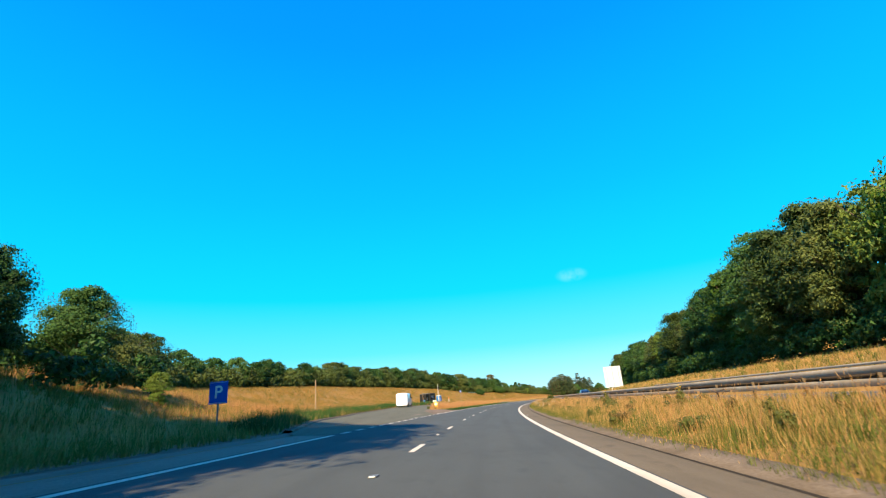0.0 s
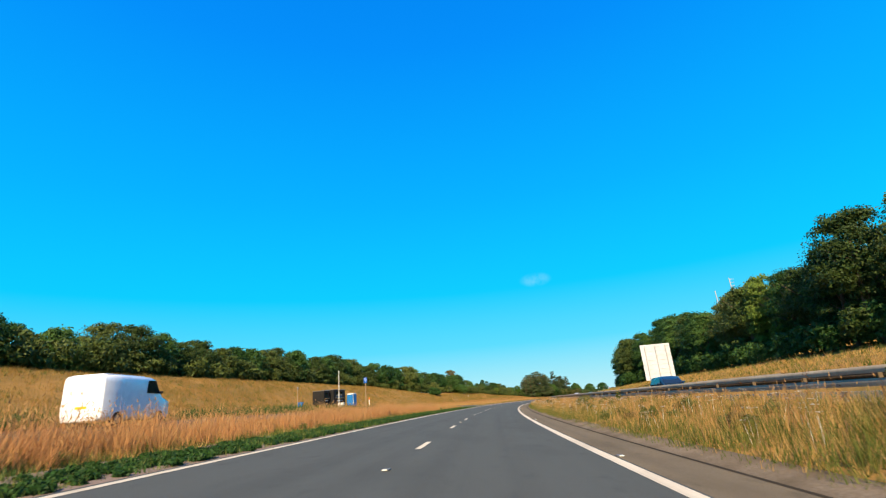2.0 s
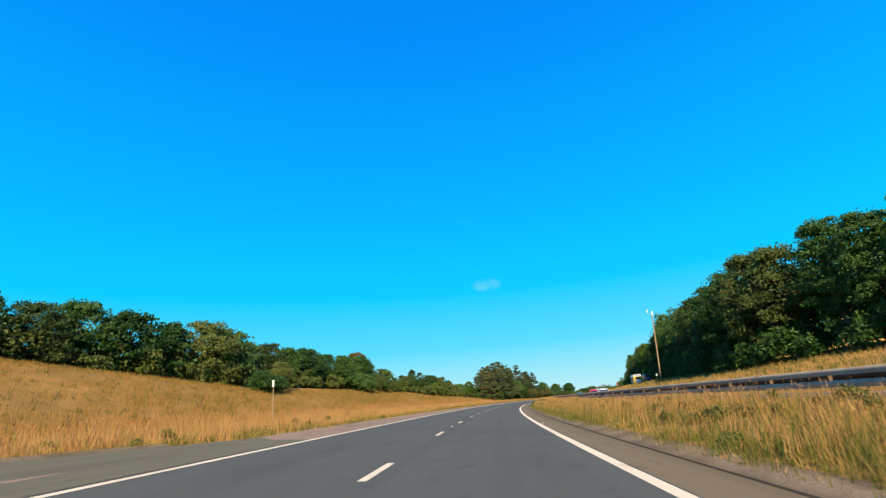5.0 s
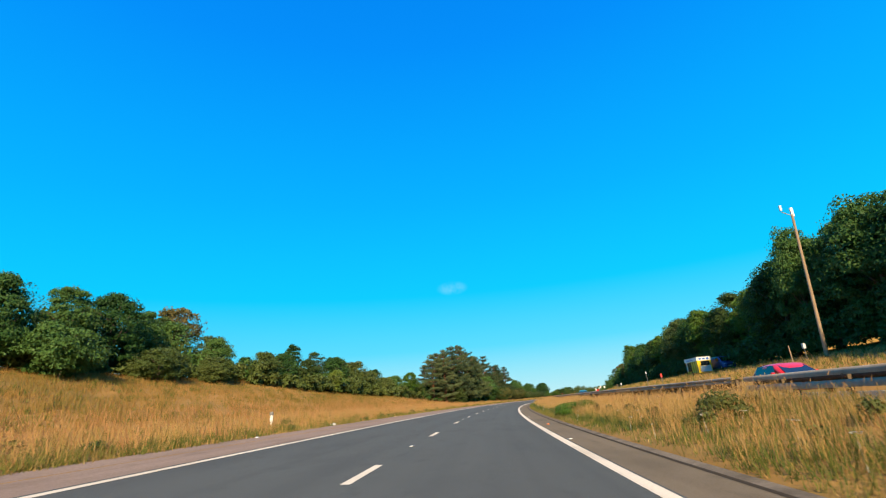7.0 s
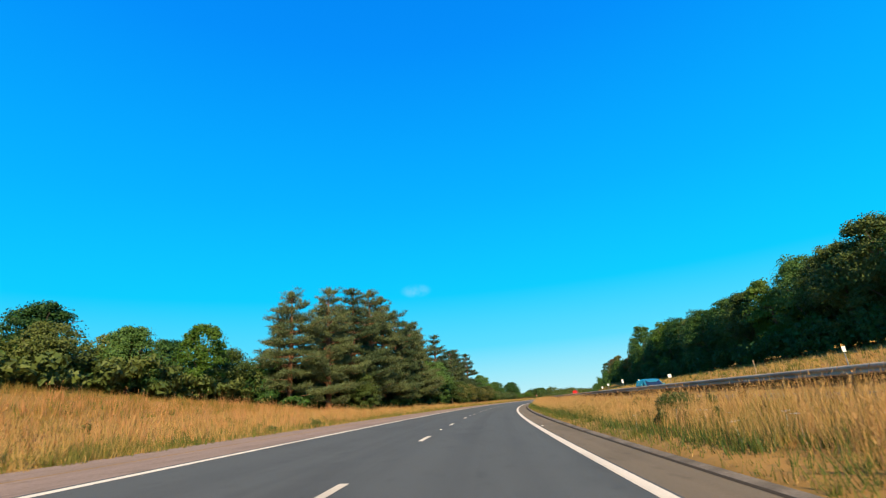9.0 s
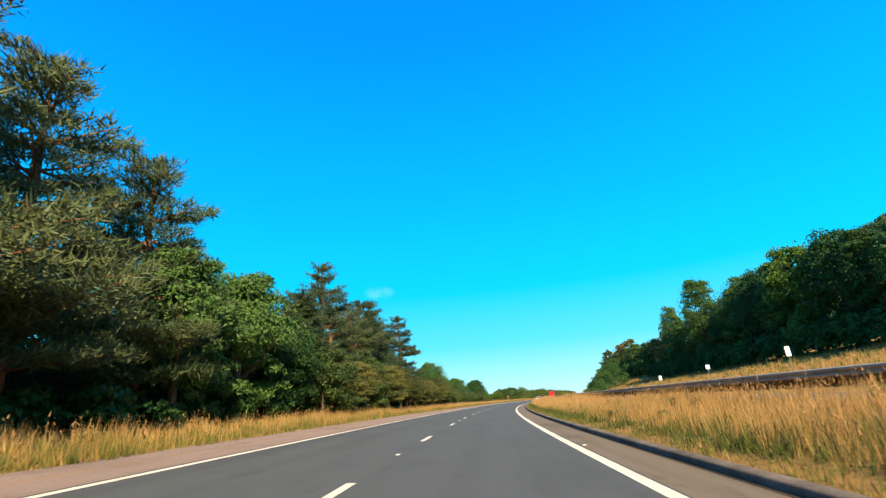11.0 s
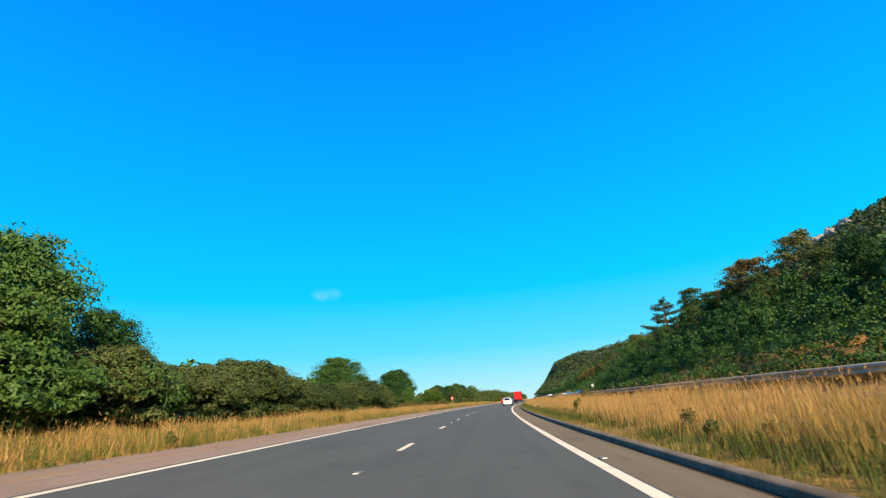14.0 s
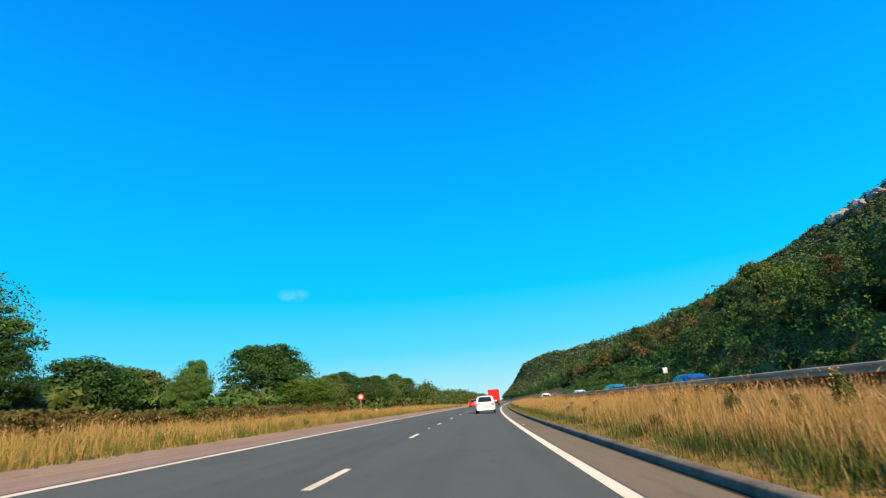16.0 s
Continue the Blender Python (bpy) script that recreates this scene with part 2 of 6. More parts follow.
M = {
    "asphalt": road_material("asphalt", (0.076, 0.083, 0.081), (0.100, 0.109, 0.106), (0.064, 0.069, 0.068)),
    "asphalt_old": road_material("asphalt_old", (0.141, 0.112, 0.072), (0.198, 0.158, 0.108), (0.094, 0.076, 0.050), 45),
    "edge_strip": road_material("edge_strip", (0.214, 0.157, 0.122), (0.310, 0.230, 0.183), (0.155, 0.112, 0.083), 24),
    "nose": road_material("nose", (0.164, 0.116, 0.080), (0.240, 0.172, 0.120), (0.116, 0.086, 0.056), 24),
    "layby": road_material("layby", (0.116, 0.112, 0.080), (0.152, 0.147, 0.106), (0.090, 0.086, 0.064), 40),
    "paint": road_material("paint", (0.654, 0.585, 0.464), (0.740, 0.671, 0.550), (0.361, 0.310, 0.232), 25, 0.3),
    "stud": material("stud", (0.675, 0.675, 0.648), (0.765, 0.765, 0.720), 20, 0.3),
    "kerb": material("kerb", (0.150, 0.122, 0.088), (0.225, 0.185, 0.138), 18, 0.95, spec=0.1, bump=0.4, bump_scale=60,
                     c=(0.085, 0.070, 0.050), scale2=1.2, amount2=0.8),
    "kerb_flush": material("kerb_flush", (0.176, 0.132, 0.088), (0.256, 0.200, 0.140), 20, 0.95, spec=0.1, bump=0.4, bump_scale=60, c=(0.112, 0.084, 0.052), scale2=0.9, amount2=0.7),
    "drain": material("drain", (0.036, 0.029, 0.021), (0.060, 0.048, 0.034), 20, 0.95, bump=0.3, spec=0.05),
    "soil": material("soil", (0.282, 0.148, 0.030), (0.350, 0.188, 0.044), 1.6, 0.95, bump=0.8, bump_scale=12,
                     c=(0.134, 0.101, 0.020), scale2=0.15, amount2=0.6),
    "field": material("field", (0.240, 0.192, 0.064), (0.288, 0.216, 0.072), 0.05, 0.95, c=(0.064, 0.088, 0.024), scale2=0.01),
    "straw_pale": grass_material("straw_pale", (0.470, 0.285, 0.088), (0.660, 0.440, 0.178), (0.330, 0.250, 0.064), 0.5),
    "straw": grass_material("straw", (0.403, 0.238, 0.074), (0.591, 0.383, 0.154), (0.269, 0.215, 0.054), 0.45),
    "straw_bank": grass_material("straw_bank", (0.270, 0.158, 0.042), (0.405, 0.242, 0.072), (0.195, 0.152, 0.032), 0.6),
    "straw_red": grass_material("straw_red", (0.430, 0.208, 0.081), (0.565, 0.296, 0.128), (0.370, 0.229, 0.081), 0.4),
    "green_grass": grass_material("green_grass", (0.067, 0.098, 0.019), (0.168, 0.185, 0.039), (0.222, 0.182, 0.047), 0.5),
    "seed": leaf_material("seed", (0.376, 0.222, 0.087), (0.510, 0.316, 0.141), (0.403, 0.222, 0.087), 0.3, 0.7, tree_spread=0.0),
    "dock": leaf_material("dock", (0.128, 0.056, 0.024), (0.224, 0.104, 0.048), (0.160, 0.080, 0.040), 0.15, 0.8, tree_spread=0.0),
    "umbel": leaf_material("umbel", (0.648, 0.630, 0.558), (0.738, 0.720, 0.666), (0.630, 0.594, 0.495), 0.3, 0.7, tree_spread=0.0),
    "leaf_bramble": leaf_material("leaf_bramble", (0.064, 0.064, 0.019), (0.134, 0.109, 0.032), (0.109, 0.077, 0.026), 0.2),
    "weed": leaf_material("weed", (0.042, 0.070, 0.016), (0.102, 0.128, 0.030), (0.134, 0.134, 0.038), 0.3, 0.5, tree_spread=0.1),
    "ragwort": leaf_material("ragwort", (0.680, 0.400, 0.008), (0.720, 0.496, 0.016), (0.640, 0.360, 0.008), 0.2, 0.5, tree_spread=0.0),
    "leaf": leaf_material("leaf", (0.011, 0.039, 0.010), (0.042, 0.109, 0.022), (0.055, 0.108, 0.024), 0.13),
    "leaf_olive": leaf_material("leaf_olive", (0.021, 0.048, 0.011), (0.074, 0.114, 0.026), (0.090, 0.109, 0.027), 0.13),
    "leaf_bright": leaf_material("leaf_bright", (0.038, 0.100, 0.010), (0.096, 0.176, 0.022), (0.116, 0.160, 0.029), 0.22),
    "leaf_rust": leaf_material("leaf_rust", (0.104, 0.068, 0.022), (0.176, 0.116, 0.038), (0.080, 0.088, 0.024), 0.2),
    "leaf_thorn": leaf_material("leaf_thorn", (0.022, 0.040, 0.010), (0.080, 0.098, 0.024), (0.094, 0.092, 0.024), 0.12),
    "leaf_hedge": leaf_material("leaf_hedge", (0.020, 0.042, 0.013), (0.056, 0.088, 0.024), (0.068, 0.086, 0.026), 0.08),
    "needle": leaf_material("needle", (0.020, 0.043, 0.020), (0.074, 0.108, 0.045), (0.088, 0.110, 0.045), 0.08),
    "bark": material("bark", (0.080, 0.056, 0.040), (0.136, 0.100, 0.072), 6, 0.95, bump=0.8, bump_scale=14),
    "bark_pine": material("bark_pine", (0.152, 0.068, 0.036), (0.240, 0.120, 0.068), 5, 0.95, bump=0.8, bump_scale=12),
    "steel": material("steel", (0.346, 0.288, 0.209), (0.432, 0.367, 0.274), 8, 0.75, metal=0.0, spec=0.1, bump=0.1, c=(0.187, 0.144, 0.101), scale2=0.8),
    # dark brown of the posts; on the barrier's back beam it stands in for shade
    "post_and_shade_steel": material("post_and_shade_steel", (0.088, 0.068, 0.048), (0.136, 0.108, 0.080), 9, 0.8, spec=0.1, c=(0.112, 0.072, 0.040), scale2=1.2),
    "alu": material("alu", (0.454, 0.489, 0.578), (0.509, 0.543, 0.633), 3, 0.6, metal=0.0, c=(0.399, 0.420, 0.482), scale2=0.6, amount2=0.6),
    "post_alu": material("post_alu", (0.368, 0.376, 0.400), (0.432, 0.440, 0.464), 5, 0.6, c=(0.320, 0.320, 0.336), scale2=0.8),
    "timber": material("timber", (0.272, 0.184, 0.112), (0.352, 0.256, 0.168), 7, 0.85, bump=0.4, bump_scale=20, c=(0.176, 0.128, 0.088), scale2=1.0),
    "white": material("white", (0.646, 0.646, 0.637), (0.696, 0.696, 0.688), 6, 0.35, c=(0.546, 0.530, 0.497), scale2=1.0, amount2=0.4, coat=0.3),
    "blue_sign": material("blue_sign", (0.004, 0.080, 0.416), (0.008, 0.104, 0.480), 4, 0.35),
    "blue_plastic": material("blue_plastic", (0.008, 0.128, 0.416), (0.016, 0.160, 0.480), 5, 0.45, c=(0.024, 0.112, 0.288), scale2=1.5),
    "yellow": material("yellow", (0.640, 0.440, 0.008), (0.688, 0.496, 0.016), 5, 0.4, c=(0.496, 0.336, 0.024), scale2=1.2),
    "orange": material("orange", (0.656, 0.160, 0.016), (0.704, 0.208, 0.024), 8, 0.4),
    "red_sign": material("red_sign", (0.544, 0.024, 0.024), (0.592, 0.040, 0.032), 6, 0.4),
    "black": material("black", (0.010, 0.010, 0.011), (0.018, 0.018, 0.019), 6, 0.6, spec=0.15, c=(0.024, 0.023, 0.022), scale2=1.0),
    "grey": material("grey", (0.128, 0.128, 0.132), (0.192, 0.192, 0.192), 6, 0.6, c=(0.088, 0.088, 0.088), scale2=1.0),
    "rubber": material("rubber", (0.015, 0.015, 0.015), (0.03, 0.03, 0.03), 30, 0.9),
    "glass": glass_material("glass", (0.012, 0.018, 0.022)),
    "lamp_clear": glass_material("lamp_clear", (0.75, 0.78, 0.8), 0.1),
    "lamp_red": glass_material("lamp_red", (0.45, 0.01, 0.01), 0.2),
}


def car_paint(name, colour):
    return material(name, colour, tuple(min(1, v * 1.12 + 0.004) for v in colour), 3, 0.28, metal=0.1, coat=0.8)


# ---------------------------------------------------------------- building blocks
def mesh_ob(name, bm, mat, parent=None, label=""):
    me = bpy.data.meshes.new(name)
    bm.to_mesh(me)
    bm.free()
    me.materials.append(mat)
    ob = new(name, me)
    ob.parent = parent
    if label:
        tagged(ob, label)
    return ob


part = mesh_ob


def raw_ob(name, verts, faces, mat, parent=None, smooth=False):
    me = bpy.data.meshes.new(name)
    verts = np.asarray(verts, dtype=np.float32)
    faces = np.asarray(faces, dtype=np.int32)
    k = faces.shape[1]
    me.vertices.add(len(verts))
    me.vertices.foreach_set("co", verts.ravel())
    me.loops.add(faces.size)
    me.loops.foreach_set("vertex_index", faces.ravel())
    me.polygons.add(len(faces))
    me.polygons.foreach_set("loop_start", np.arange(0, faces.size, k, dtype=np.int32))
    me.polygons.foreach_set("loop_total", np.full(len(faces), k, dtype=np.int32))
    me.update(calc_edges=True)
    me.validate()
    if smooth:
        me.polygons.foreach_set("use_smooth", np.ones(len(faces), dtype=bool))
    me.materials.append(mat)
    ob = new(name, me)
    ob.parent = parent
    return ob


def base(name, m, label="", category="", group="", kind=""):
    ob = new(name)
    ob.empty_display_size = 0.2
    ob.matrix_world = m
    return tagged(ob, label, category, group, kind)


def box(bm, size, at_=(0, 0, 0), bevel=0.0, turn=None):
    """A block of that size with its middle at at_."""
    m = Matrix.Translation(at_) @ (turn or Matrix.Identity(4)) @ Matrix.Diagonal((*size, 1))
    made = bmesh.ops.create_cube(bm, size=1.0, matrix=m)
    if bevel:
        edges = list({e for v in made["verts"] for e in v.link_edges})
        bmesh.ops.bevel(bm, geom=edges, offset=bevel, segments=2, affect="EDGES", profile=0.5)
    return bm


def rod(bm, a, b, r0, r1=None, n=10):
    """A tapered round bar from a to b."""
    a, b = Vector(a), Vector(b)
    d = b - a
    m = Matrix.Translation((a + b) / 2) @ d.to_track_quat("Z", "Y").to_matrix().to_4x4()
    bmesh.ops.create_cone(bm, cap_ends=True, segments=n, radius1=r0, radius2=r0 if r1 is None else r1, depth=d.length, matrix=m)
    return bm


def one_box(name, size, at_, mat, parent, bevel=0.01, label="", turn=None):
    return part(name, box(bmesh.new(), size, at_, bevel, turn), mat, parent, label)


def one_rod(name, a, b, r0, mat, parent, r1=None, label="", n=10):
    return part(name, rod(bmesh.new(), a, b, r0, r1, n), mat, parent, label)


def loft(bm, sections, n=20, power=4.0):
    """A closed body through rounded cross-sections: y, half width, lowest and highest point."""
    rings = []
    for y, hw, z0, z1 in sections:
        ring = []
        for i in range(n):
            a = 2 * math.pi * (i + 0.5) / n
            c, s = math.cos(a), math.sin(a)
            x = hw * math.copysign(abs(c) ** (2 / power), c)
            z = (z0 + z1) / 2 + (z1 - z0) / 2 * math.copysign(abs(s) ** (2 / power), s)
            ring.append(bm.verts.new((x, y, z)))
        rings.append(ring)
    for r, q in zip(rings, rings[1:]):
        for i in range(n):
            bm.faces.new((r[i], r[(i + 1) % n], q[(i + 1) % n], q[i]))
    bm.faces.new(rings[0])
    bm.faces.new(list(reversed(rings[-1])))
    bmesh.ops.recalc_face_normals(bm, faces=bm.faces)
    for f in bm.faces:
        f.smooth = len(f.verts) == 4
    return bm


# ---------------------------------------------------------------- the lie of the land
# along, foot of the bank (w, z), top of the bank (w, z), left of the carriageway
LEFT = np.array([(-200, -11, 0.8, -22, 5.0), (14, -12, 0.8, -22, 4.2), (30, -16, 1.0, -30, 4.4), (60, -24, 1.4, -45, 5.9),
                 (100, -28, 1.9, -45, 7.2), (150, -27, 1.9, -45, 7.8), (195, -20, 1.3, -45, 7.8), (215, -15, 0.9, -38, 5.6),
                 (250, -14, 0.9, -38, 6.2), (275, -14, 0.9, -34, 6.0), (285, -14, 0.9, -31, 5.0), (295, -13.5, 0.9, -26, 3.7), (305, -13, 0.9, -24, 3.4), (335, -12, 0.8, -22, 1.6),
                 (385, -12, 0.8, -24, 2.1), (480, -13, 0.8, -26, 1.8), (2000, -13, 0.8, -26, 1.8)])
CREST_S = (250, 480, 540, 600, 760, 842, 909, 960, 1050, 1130, 1250, 1400, 1750, 1900, 1990)
CREST_Z = (7, 9, 46, 82, 86, 83, 81, 74, 63, 61, 62, 69, 79, 50, 20)
CREST_W = (60, 60, 150, 200, 200, 200, 200, 190, 160, 135, 110, 84, 80, 70, 60)
RIGHT_W = (1.25, 1.75, 2.6, 5.0, 6.3, 6.31, 15.2, 15.6, 17.5, 20, 34, 38)
RIGHT_Z = (-0.10, 0.0, 0.16, 0.46, 0.40, 0.10, 0.06, 0.45, 0.80, 1.35, 3.4, 4.0)


def ground_z(s, w):
    s, w = np.broadcast_arrays(np.asarray(s, float), np.asarray(w, float))
    w1, z1, w2, z2 = (np.interp(s, LEFT[:, 0], LEFT[:, k]) for k in range(1, 5))
    a = np.clip((-8.9 - w) / (-8.9 - w1), 0, 1)
    b = np.clip((w1 - w) / (w1 - w2), 0, 1)
    b = b * b * (3 - 2 * b) * 0.5 + b * 0.5
    left = 0.485 + (z1 - 0.485) * a + (z2 - z1) * b
    right = np.interp(w, RIGHT_W, RIGHT_Z)
    crest = np.interp(s, CREST_S, CREST_Z)
    rise = np.interp(s, (452, 492), (0, 1)) * np.interp(w, (15.6, 20, 28, 40), (0, 1.6, 4.2, 5.0))
    foot_w, crest_w = np.interp(s, (600, 1050), (38, 22)), np.interp(s, CREST_S, CREST_W)
    c = np.clip((w - foot_w) / (crest_w - foot_w), 0, 1) ** 1.45
    right = right + rise + (np.maximum(crest, 10) - 9.0) * c
    right = right - np.clip((w - crest_w - 15) / 200, 0, 1) * np.maximum(crest - 10, 0) * 0.6
    under = -FALL * w - 0.22
    return np.where(w < -8.85, left, np.where(w > 1.2, right, under))


def at_many(s, w):
    b = np.interp(s, LINE_S, LINE_B)
    return np.interp(s, LINE_S, LINE_X) + w * np.cos(b), np.interp(s, LINE_S, LINE_Y) - w * np.sin(b)


def add_uv(ob, per_vertex):
    """Lays metres along and across the road onto a mesh."""
    me = ob.data
    idx = np.zeros(len(me.loops), dtype=np.int32)
    me.loops.foreach_get("vertex_index", idx)
    me.uv_layers.new(name="along").data.foreach_set("uv", np.asarray(per_vertex, dtype=np.float32)[idx].ravel())


def sheet(name, s_list, w_list, z_of, mat, label, category, kind="structure", smooth=True):
    ss, ww = np.meshgrid(np.asarray(s_list, float), np.asarray(w_list, float), indexing="ij")
    x, y = at_many(ss, ww)
    z = z_of(ss, ww)
    verts = np.stack([x, y, z], -1).reshape(-1, 3)
    n, m = ss.shape
    i, j = np.meshgrid(np.arange(n - 1), np.arange(m - 1), indexing="ij")
    k = (i * m + j).ravel()
    faces = np.stack([k, k + 1, k + m + 1, k + m], -1)
    ob = raw_ob(name, verts, faces, mat, smooth=smooth)
    add_uv(ob, np.stack([ss, ww], -1).reshape(-1, 2))
    return tagged(ob, label, category, kind=kind)


LEFT_W = [-420, -300, -200, -140, -100, -75, -60, -52] + [-48 + 1.5 * i for i in range(26)] + [-8.95]
RIGHT_COLS = [1.26, 1.75, 2.6, 3.8, 5.0, 6.3, 6.35, 10, 15.1, 15.6, 17.5, 20, 24, 29, 34, 38, 44, 52, 62, 74, 88, 102, 116, 130, 145, 160, 175, 190, 200, 212, 230, 260, 310, 380]
STATIONS = list(np.arange(-150, 700, 3.0)) + list(np.arange(700, 1990, 15.0))


def rough_ground(s, w):
    z = ground_z(s, w)
    bumps = 0.06 * np.sin(s * 0.9 + w * 0.7) * np.sin(s * 0.23 - w * 0.41) + 0.05 * np.sin(s * 0.13 + w * 0.31)
    level = (s > 10) & (s < 180) & (w > -23)
    return z + np.where(((w < -11) & ~level) | (w > 16), bumps, 0) - np.where(level & (w < -11), 0.03, 0)


sheet("ground", STATIONS, LEFT_W + [-8.9, -8.8, -4, 1.15, 1.2] + RIGHT_COLS, rough_ground, M["soil"],
      "dry straw-coloured grassland on banks beside the road", "ground")
far = bmesh.new()
bmesh.ops.create_circle(far, cap_ends=True, segments=64, radius=4200, matrix=Matrix.Translation((200, 400, -1.2)))
tagged(mesh_ob("ground_far", far, M["field"]), "flat dry farmland reaching to the horizon", "ground", kind="structure")

# carriageway
SR = list(np.arange(-150, 700, 2.0)) + list(np.arange(700, 1980, 6.0))


def road_z(s, w):
    return -FALL * w + 0 * s


sheet("road", SR, [-7.6, -3.7, 0.15], road_z, M["asphalt"], "dark grey asphalt carriageway with two lanes", "road", smooth=False)
sheet("hard_strip", SR, [0.15, 1.16], road_z, M["asphalt_old"], "faded brownish asphalt hard strip along the median", "road", smooth=False)
sheet("edge_strip", SR, [-9.6, -8.95, -8.9, -8.3, -7.6], lambda s, w: np.where(w < -8.92, np.maximum(-FALL * w, ground_z(s, w)) + 0.02, road_z(s, w)), M["edge_strip"], "pinkish gravelly edge strip along the verge", "road", smooth=False)


def painted(name, s0, s1, w, width, lift=0.004, step=2.0, label="", mat=None):
    n = max(2, int(round((s1 - s0) / step)) + 1)
    ob = sheet(name, np.linspace(s0, s1, n), [w - width / 2, w + width / 2],
               lambda s, ww: road_z(s, ww) + lift, mat or M["paint"], label, "road marking", smooth=False)
    return ob


painted("edge_line", -150, 1500, 0.0, 0.20, label="solid white edge line, lightly worn")
painted("edge_line", -150, 17, -7.4, 0.18, label="solid white edge line, lightly worn")
painted("edge_line", 44.5, 1500, -7.4, 0.18, label="solid white edge line, lightly worn")
for k in range(13):
    painted("lay_by_dash", 18 + k * 2.0, 19.0 + k * 2.0, -7.4, 0.16, step=0.8, label="short white dash across the lay-by mouth")
DASH0 = 29.75
for k in range(-10, 95):
    c = DASH0 + 9 * k
    painted("lane_dash", c - 1, c + 1, -3.7, 0.13, step=1.0, label="white lane dash")


def stud_thing(s, w):
    b = base("road_stud", on_road(s, w, -FALL * w), "small white cat's-eye stud in the asphalt", "road stud", "cat's-eye studs")
    one_box("housing", (0.12, 0.24, 0.02), (0, 0, 0.01), M["grey"], b, 0.008)
    one_box("reflector", (0.08, 0.02, 0.016), (0, -0.115, 0.018), M["stud"], b, 0.003)
    return b


first_stud = stud_thing(DASH0 + 4.5 - 27, -3.7)
for k in range(-1, 40):
    s = DASH0 + 4.5 + 18 * k
    copy_thing(first_stud, on_road(s, -3.7, FALL * 3.7))
for k in range(0, 34):
    s = DASH0 + 6 + 18 * k
    copy_thing(first_stud, on_road(s, 0.22, -FALL * 0.22))


# kerb along the median: flush edging first, upstanding kerb stones later
def swept(name, s_list, profile, mat, label, category, kind="structure", z_of=None, close=False):
    """Carries a profile of (w, z) points along the road."""
    verts, faces = [], []
    k = len(profile(s_list[0]) if callable(profile) else profile)
    for i, s in enumerate(s_list):
        for w, z in (profile(s) if callable(profile) else profile):
            verts.append(at(s, w, z))
        if i:
            o = (i - 1) * k
            for j in range(k if close else k - 1):
                a, b_ = o + j, o + (j + 1) % k
                faces.append((a, b_, b_ + k, a + k))
    return tagged(raw_ob(name, [tuple(v) for v in verts], faces, mat), label, category, kind=kind)


swept("kerb", np.arange(-150, 214, 3.0), [(1.22, -0.12), (1.23, -0.058), (1.80, 0.022), (1.80, -0.2)], M["kerb_flush"],
      "flush brownish concrete edging beside the median grass", "kerb")
swept("drain", np.arange(-150, 214, 3.0), [(1.15, -0.058), (1.235, -0.061)], M["drain"], "dark wet drainage channel beside the edging", "drain")
def kerb_profile(s):
    rise = min(1.0, max(0.0, (s - 290) / 70))
    return [(1.17, -0.14), (1.18, -0.066 + 0.095 * rise), (1.205, -0.060 + 0.110 * rise), (1.32, -0.050 + 0.116 * rise), (1.36, -0.045 + 0.104 * rise), (1.38, -0.14)]


swept("kerb", np.arange(214, 1500, 3.0), kerb_profile, M["kerb"],
      "worn grey concrete kerb beside the median grass", "kerb")
swept("drain", np.arange(214, 1500, 3.0), [(1.08, -0.055), (1.18, -0.059)], M["drain"], "dark drainage channel at the kerb's foot", "drain")

# opposite carriageway
OPP_Z = (0.42, 0.24)


def opp_z(s, w):
    return np.interp(w, (6.3, 15.4), OPP_Z) + 0 * s


sheet("road_opposite", SR, [6.35, 10.5, 15.35], opp_z, M["asphalt"], "grey asphalt carriageway behind the barrier", "road", smooth=False)
for w in (7.2, 14.6):
    sheet("edge_line", SR, [w - 0.09, w + 0.09], lambda s, ww: opp_z(s, ww) + 0.004, M["paint"],
          "white edge line of the far carriageway", "road marking", smooth=False)
for k in range(70):
    c = -30 + 9 * k
    sheet("lane_dash", [c - 1, c, c + 1], [10.84, 10.96], lambda s, ww: opp_z(s, ww) + 0.004, M["paint"], "white lane dash", "road marking", smooth=False)

# lay-by: along, right-hand side, left-hand side
LAYBY = np.array([(17, -7.6, -9.0), (29, -7.6, -12.2), (38, -7.6, -13.6), (45, -7.6, -15.1), (55, -10.4, -16.8), (62, -11.3, -17.9),
                  (68, -12.2, -18.9), (80, -14.0, -20.6), (90, -14.6, -21.3), (100, -15.2, -20.8), (125, -15.2, -20.8), (138, -13.2, -19.4),
                  (146, -10.2, -17.0), (149, -7.6, -16.0), (160, -7.6, -12.5), (172, -7.6, -9.2)])


def layby_mesh():
    verts, faces = [], []
    cols = 7
    ss = np.arange(17, 172.1, 1.0)
    for i, s in enumerate(ss):
        r, l_ = np.interp(s, LAYBY[:, 0], LAYBY[:, 1]), np.interp(s, LAYBY[:, 0], LAYBY[:, 2])
        for j in range(cols):
            w = r + (l_ - r) * j / (cols - 1)
            z = max(float(ground_z(s, min(w, -8.9))), 0.0) + 0.06 if w < -8.9 else -FALL * w + 0.006
            verts.append(tuple(at(s, w, z)))
        if i:
            for j in range(cols - 1):
                a = (i - 1) * cols + j
                faces.append((a + 1, a, a + cols, a + cols + 1))
    ob = raw_ob("lay_by", verts, faces, M["layby"])
    add_uv(ob, [(s, j * 1.4) for s in ss for j in range(cols)])
    return ob


tagged(layby_mesh(), "pale grey asphalt lay-by beside the carriageway", "lay-by", kind="structure")


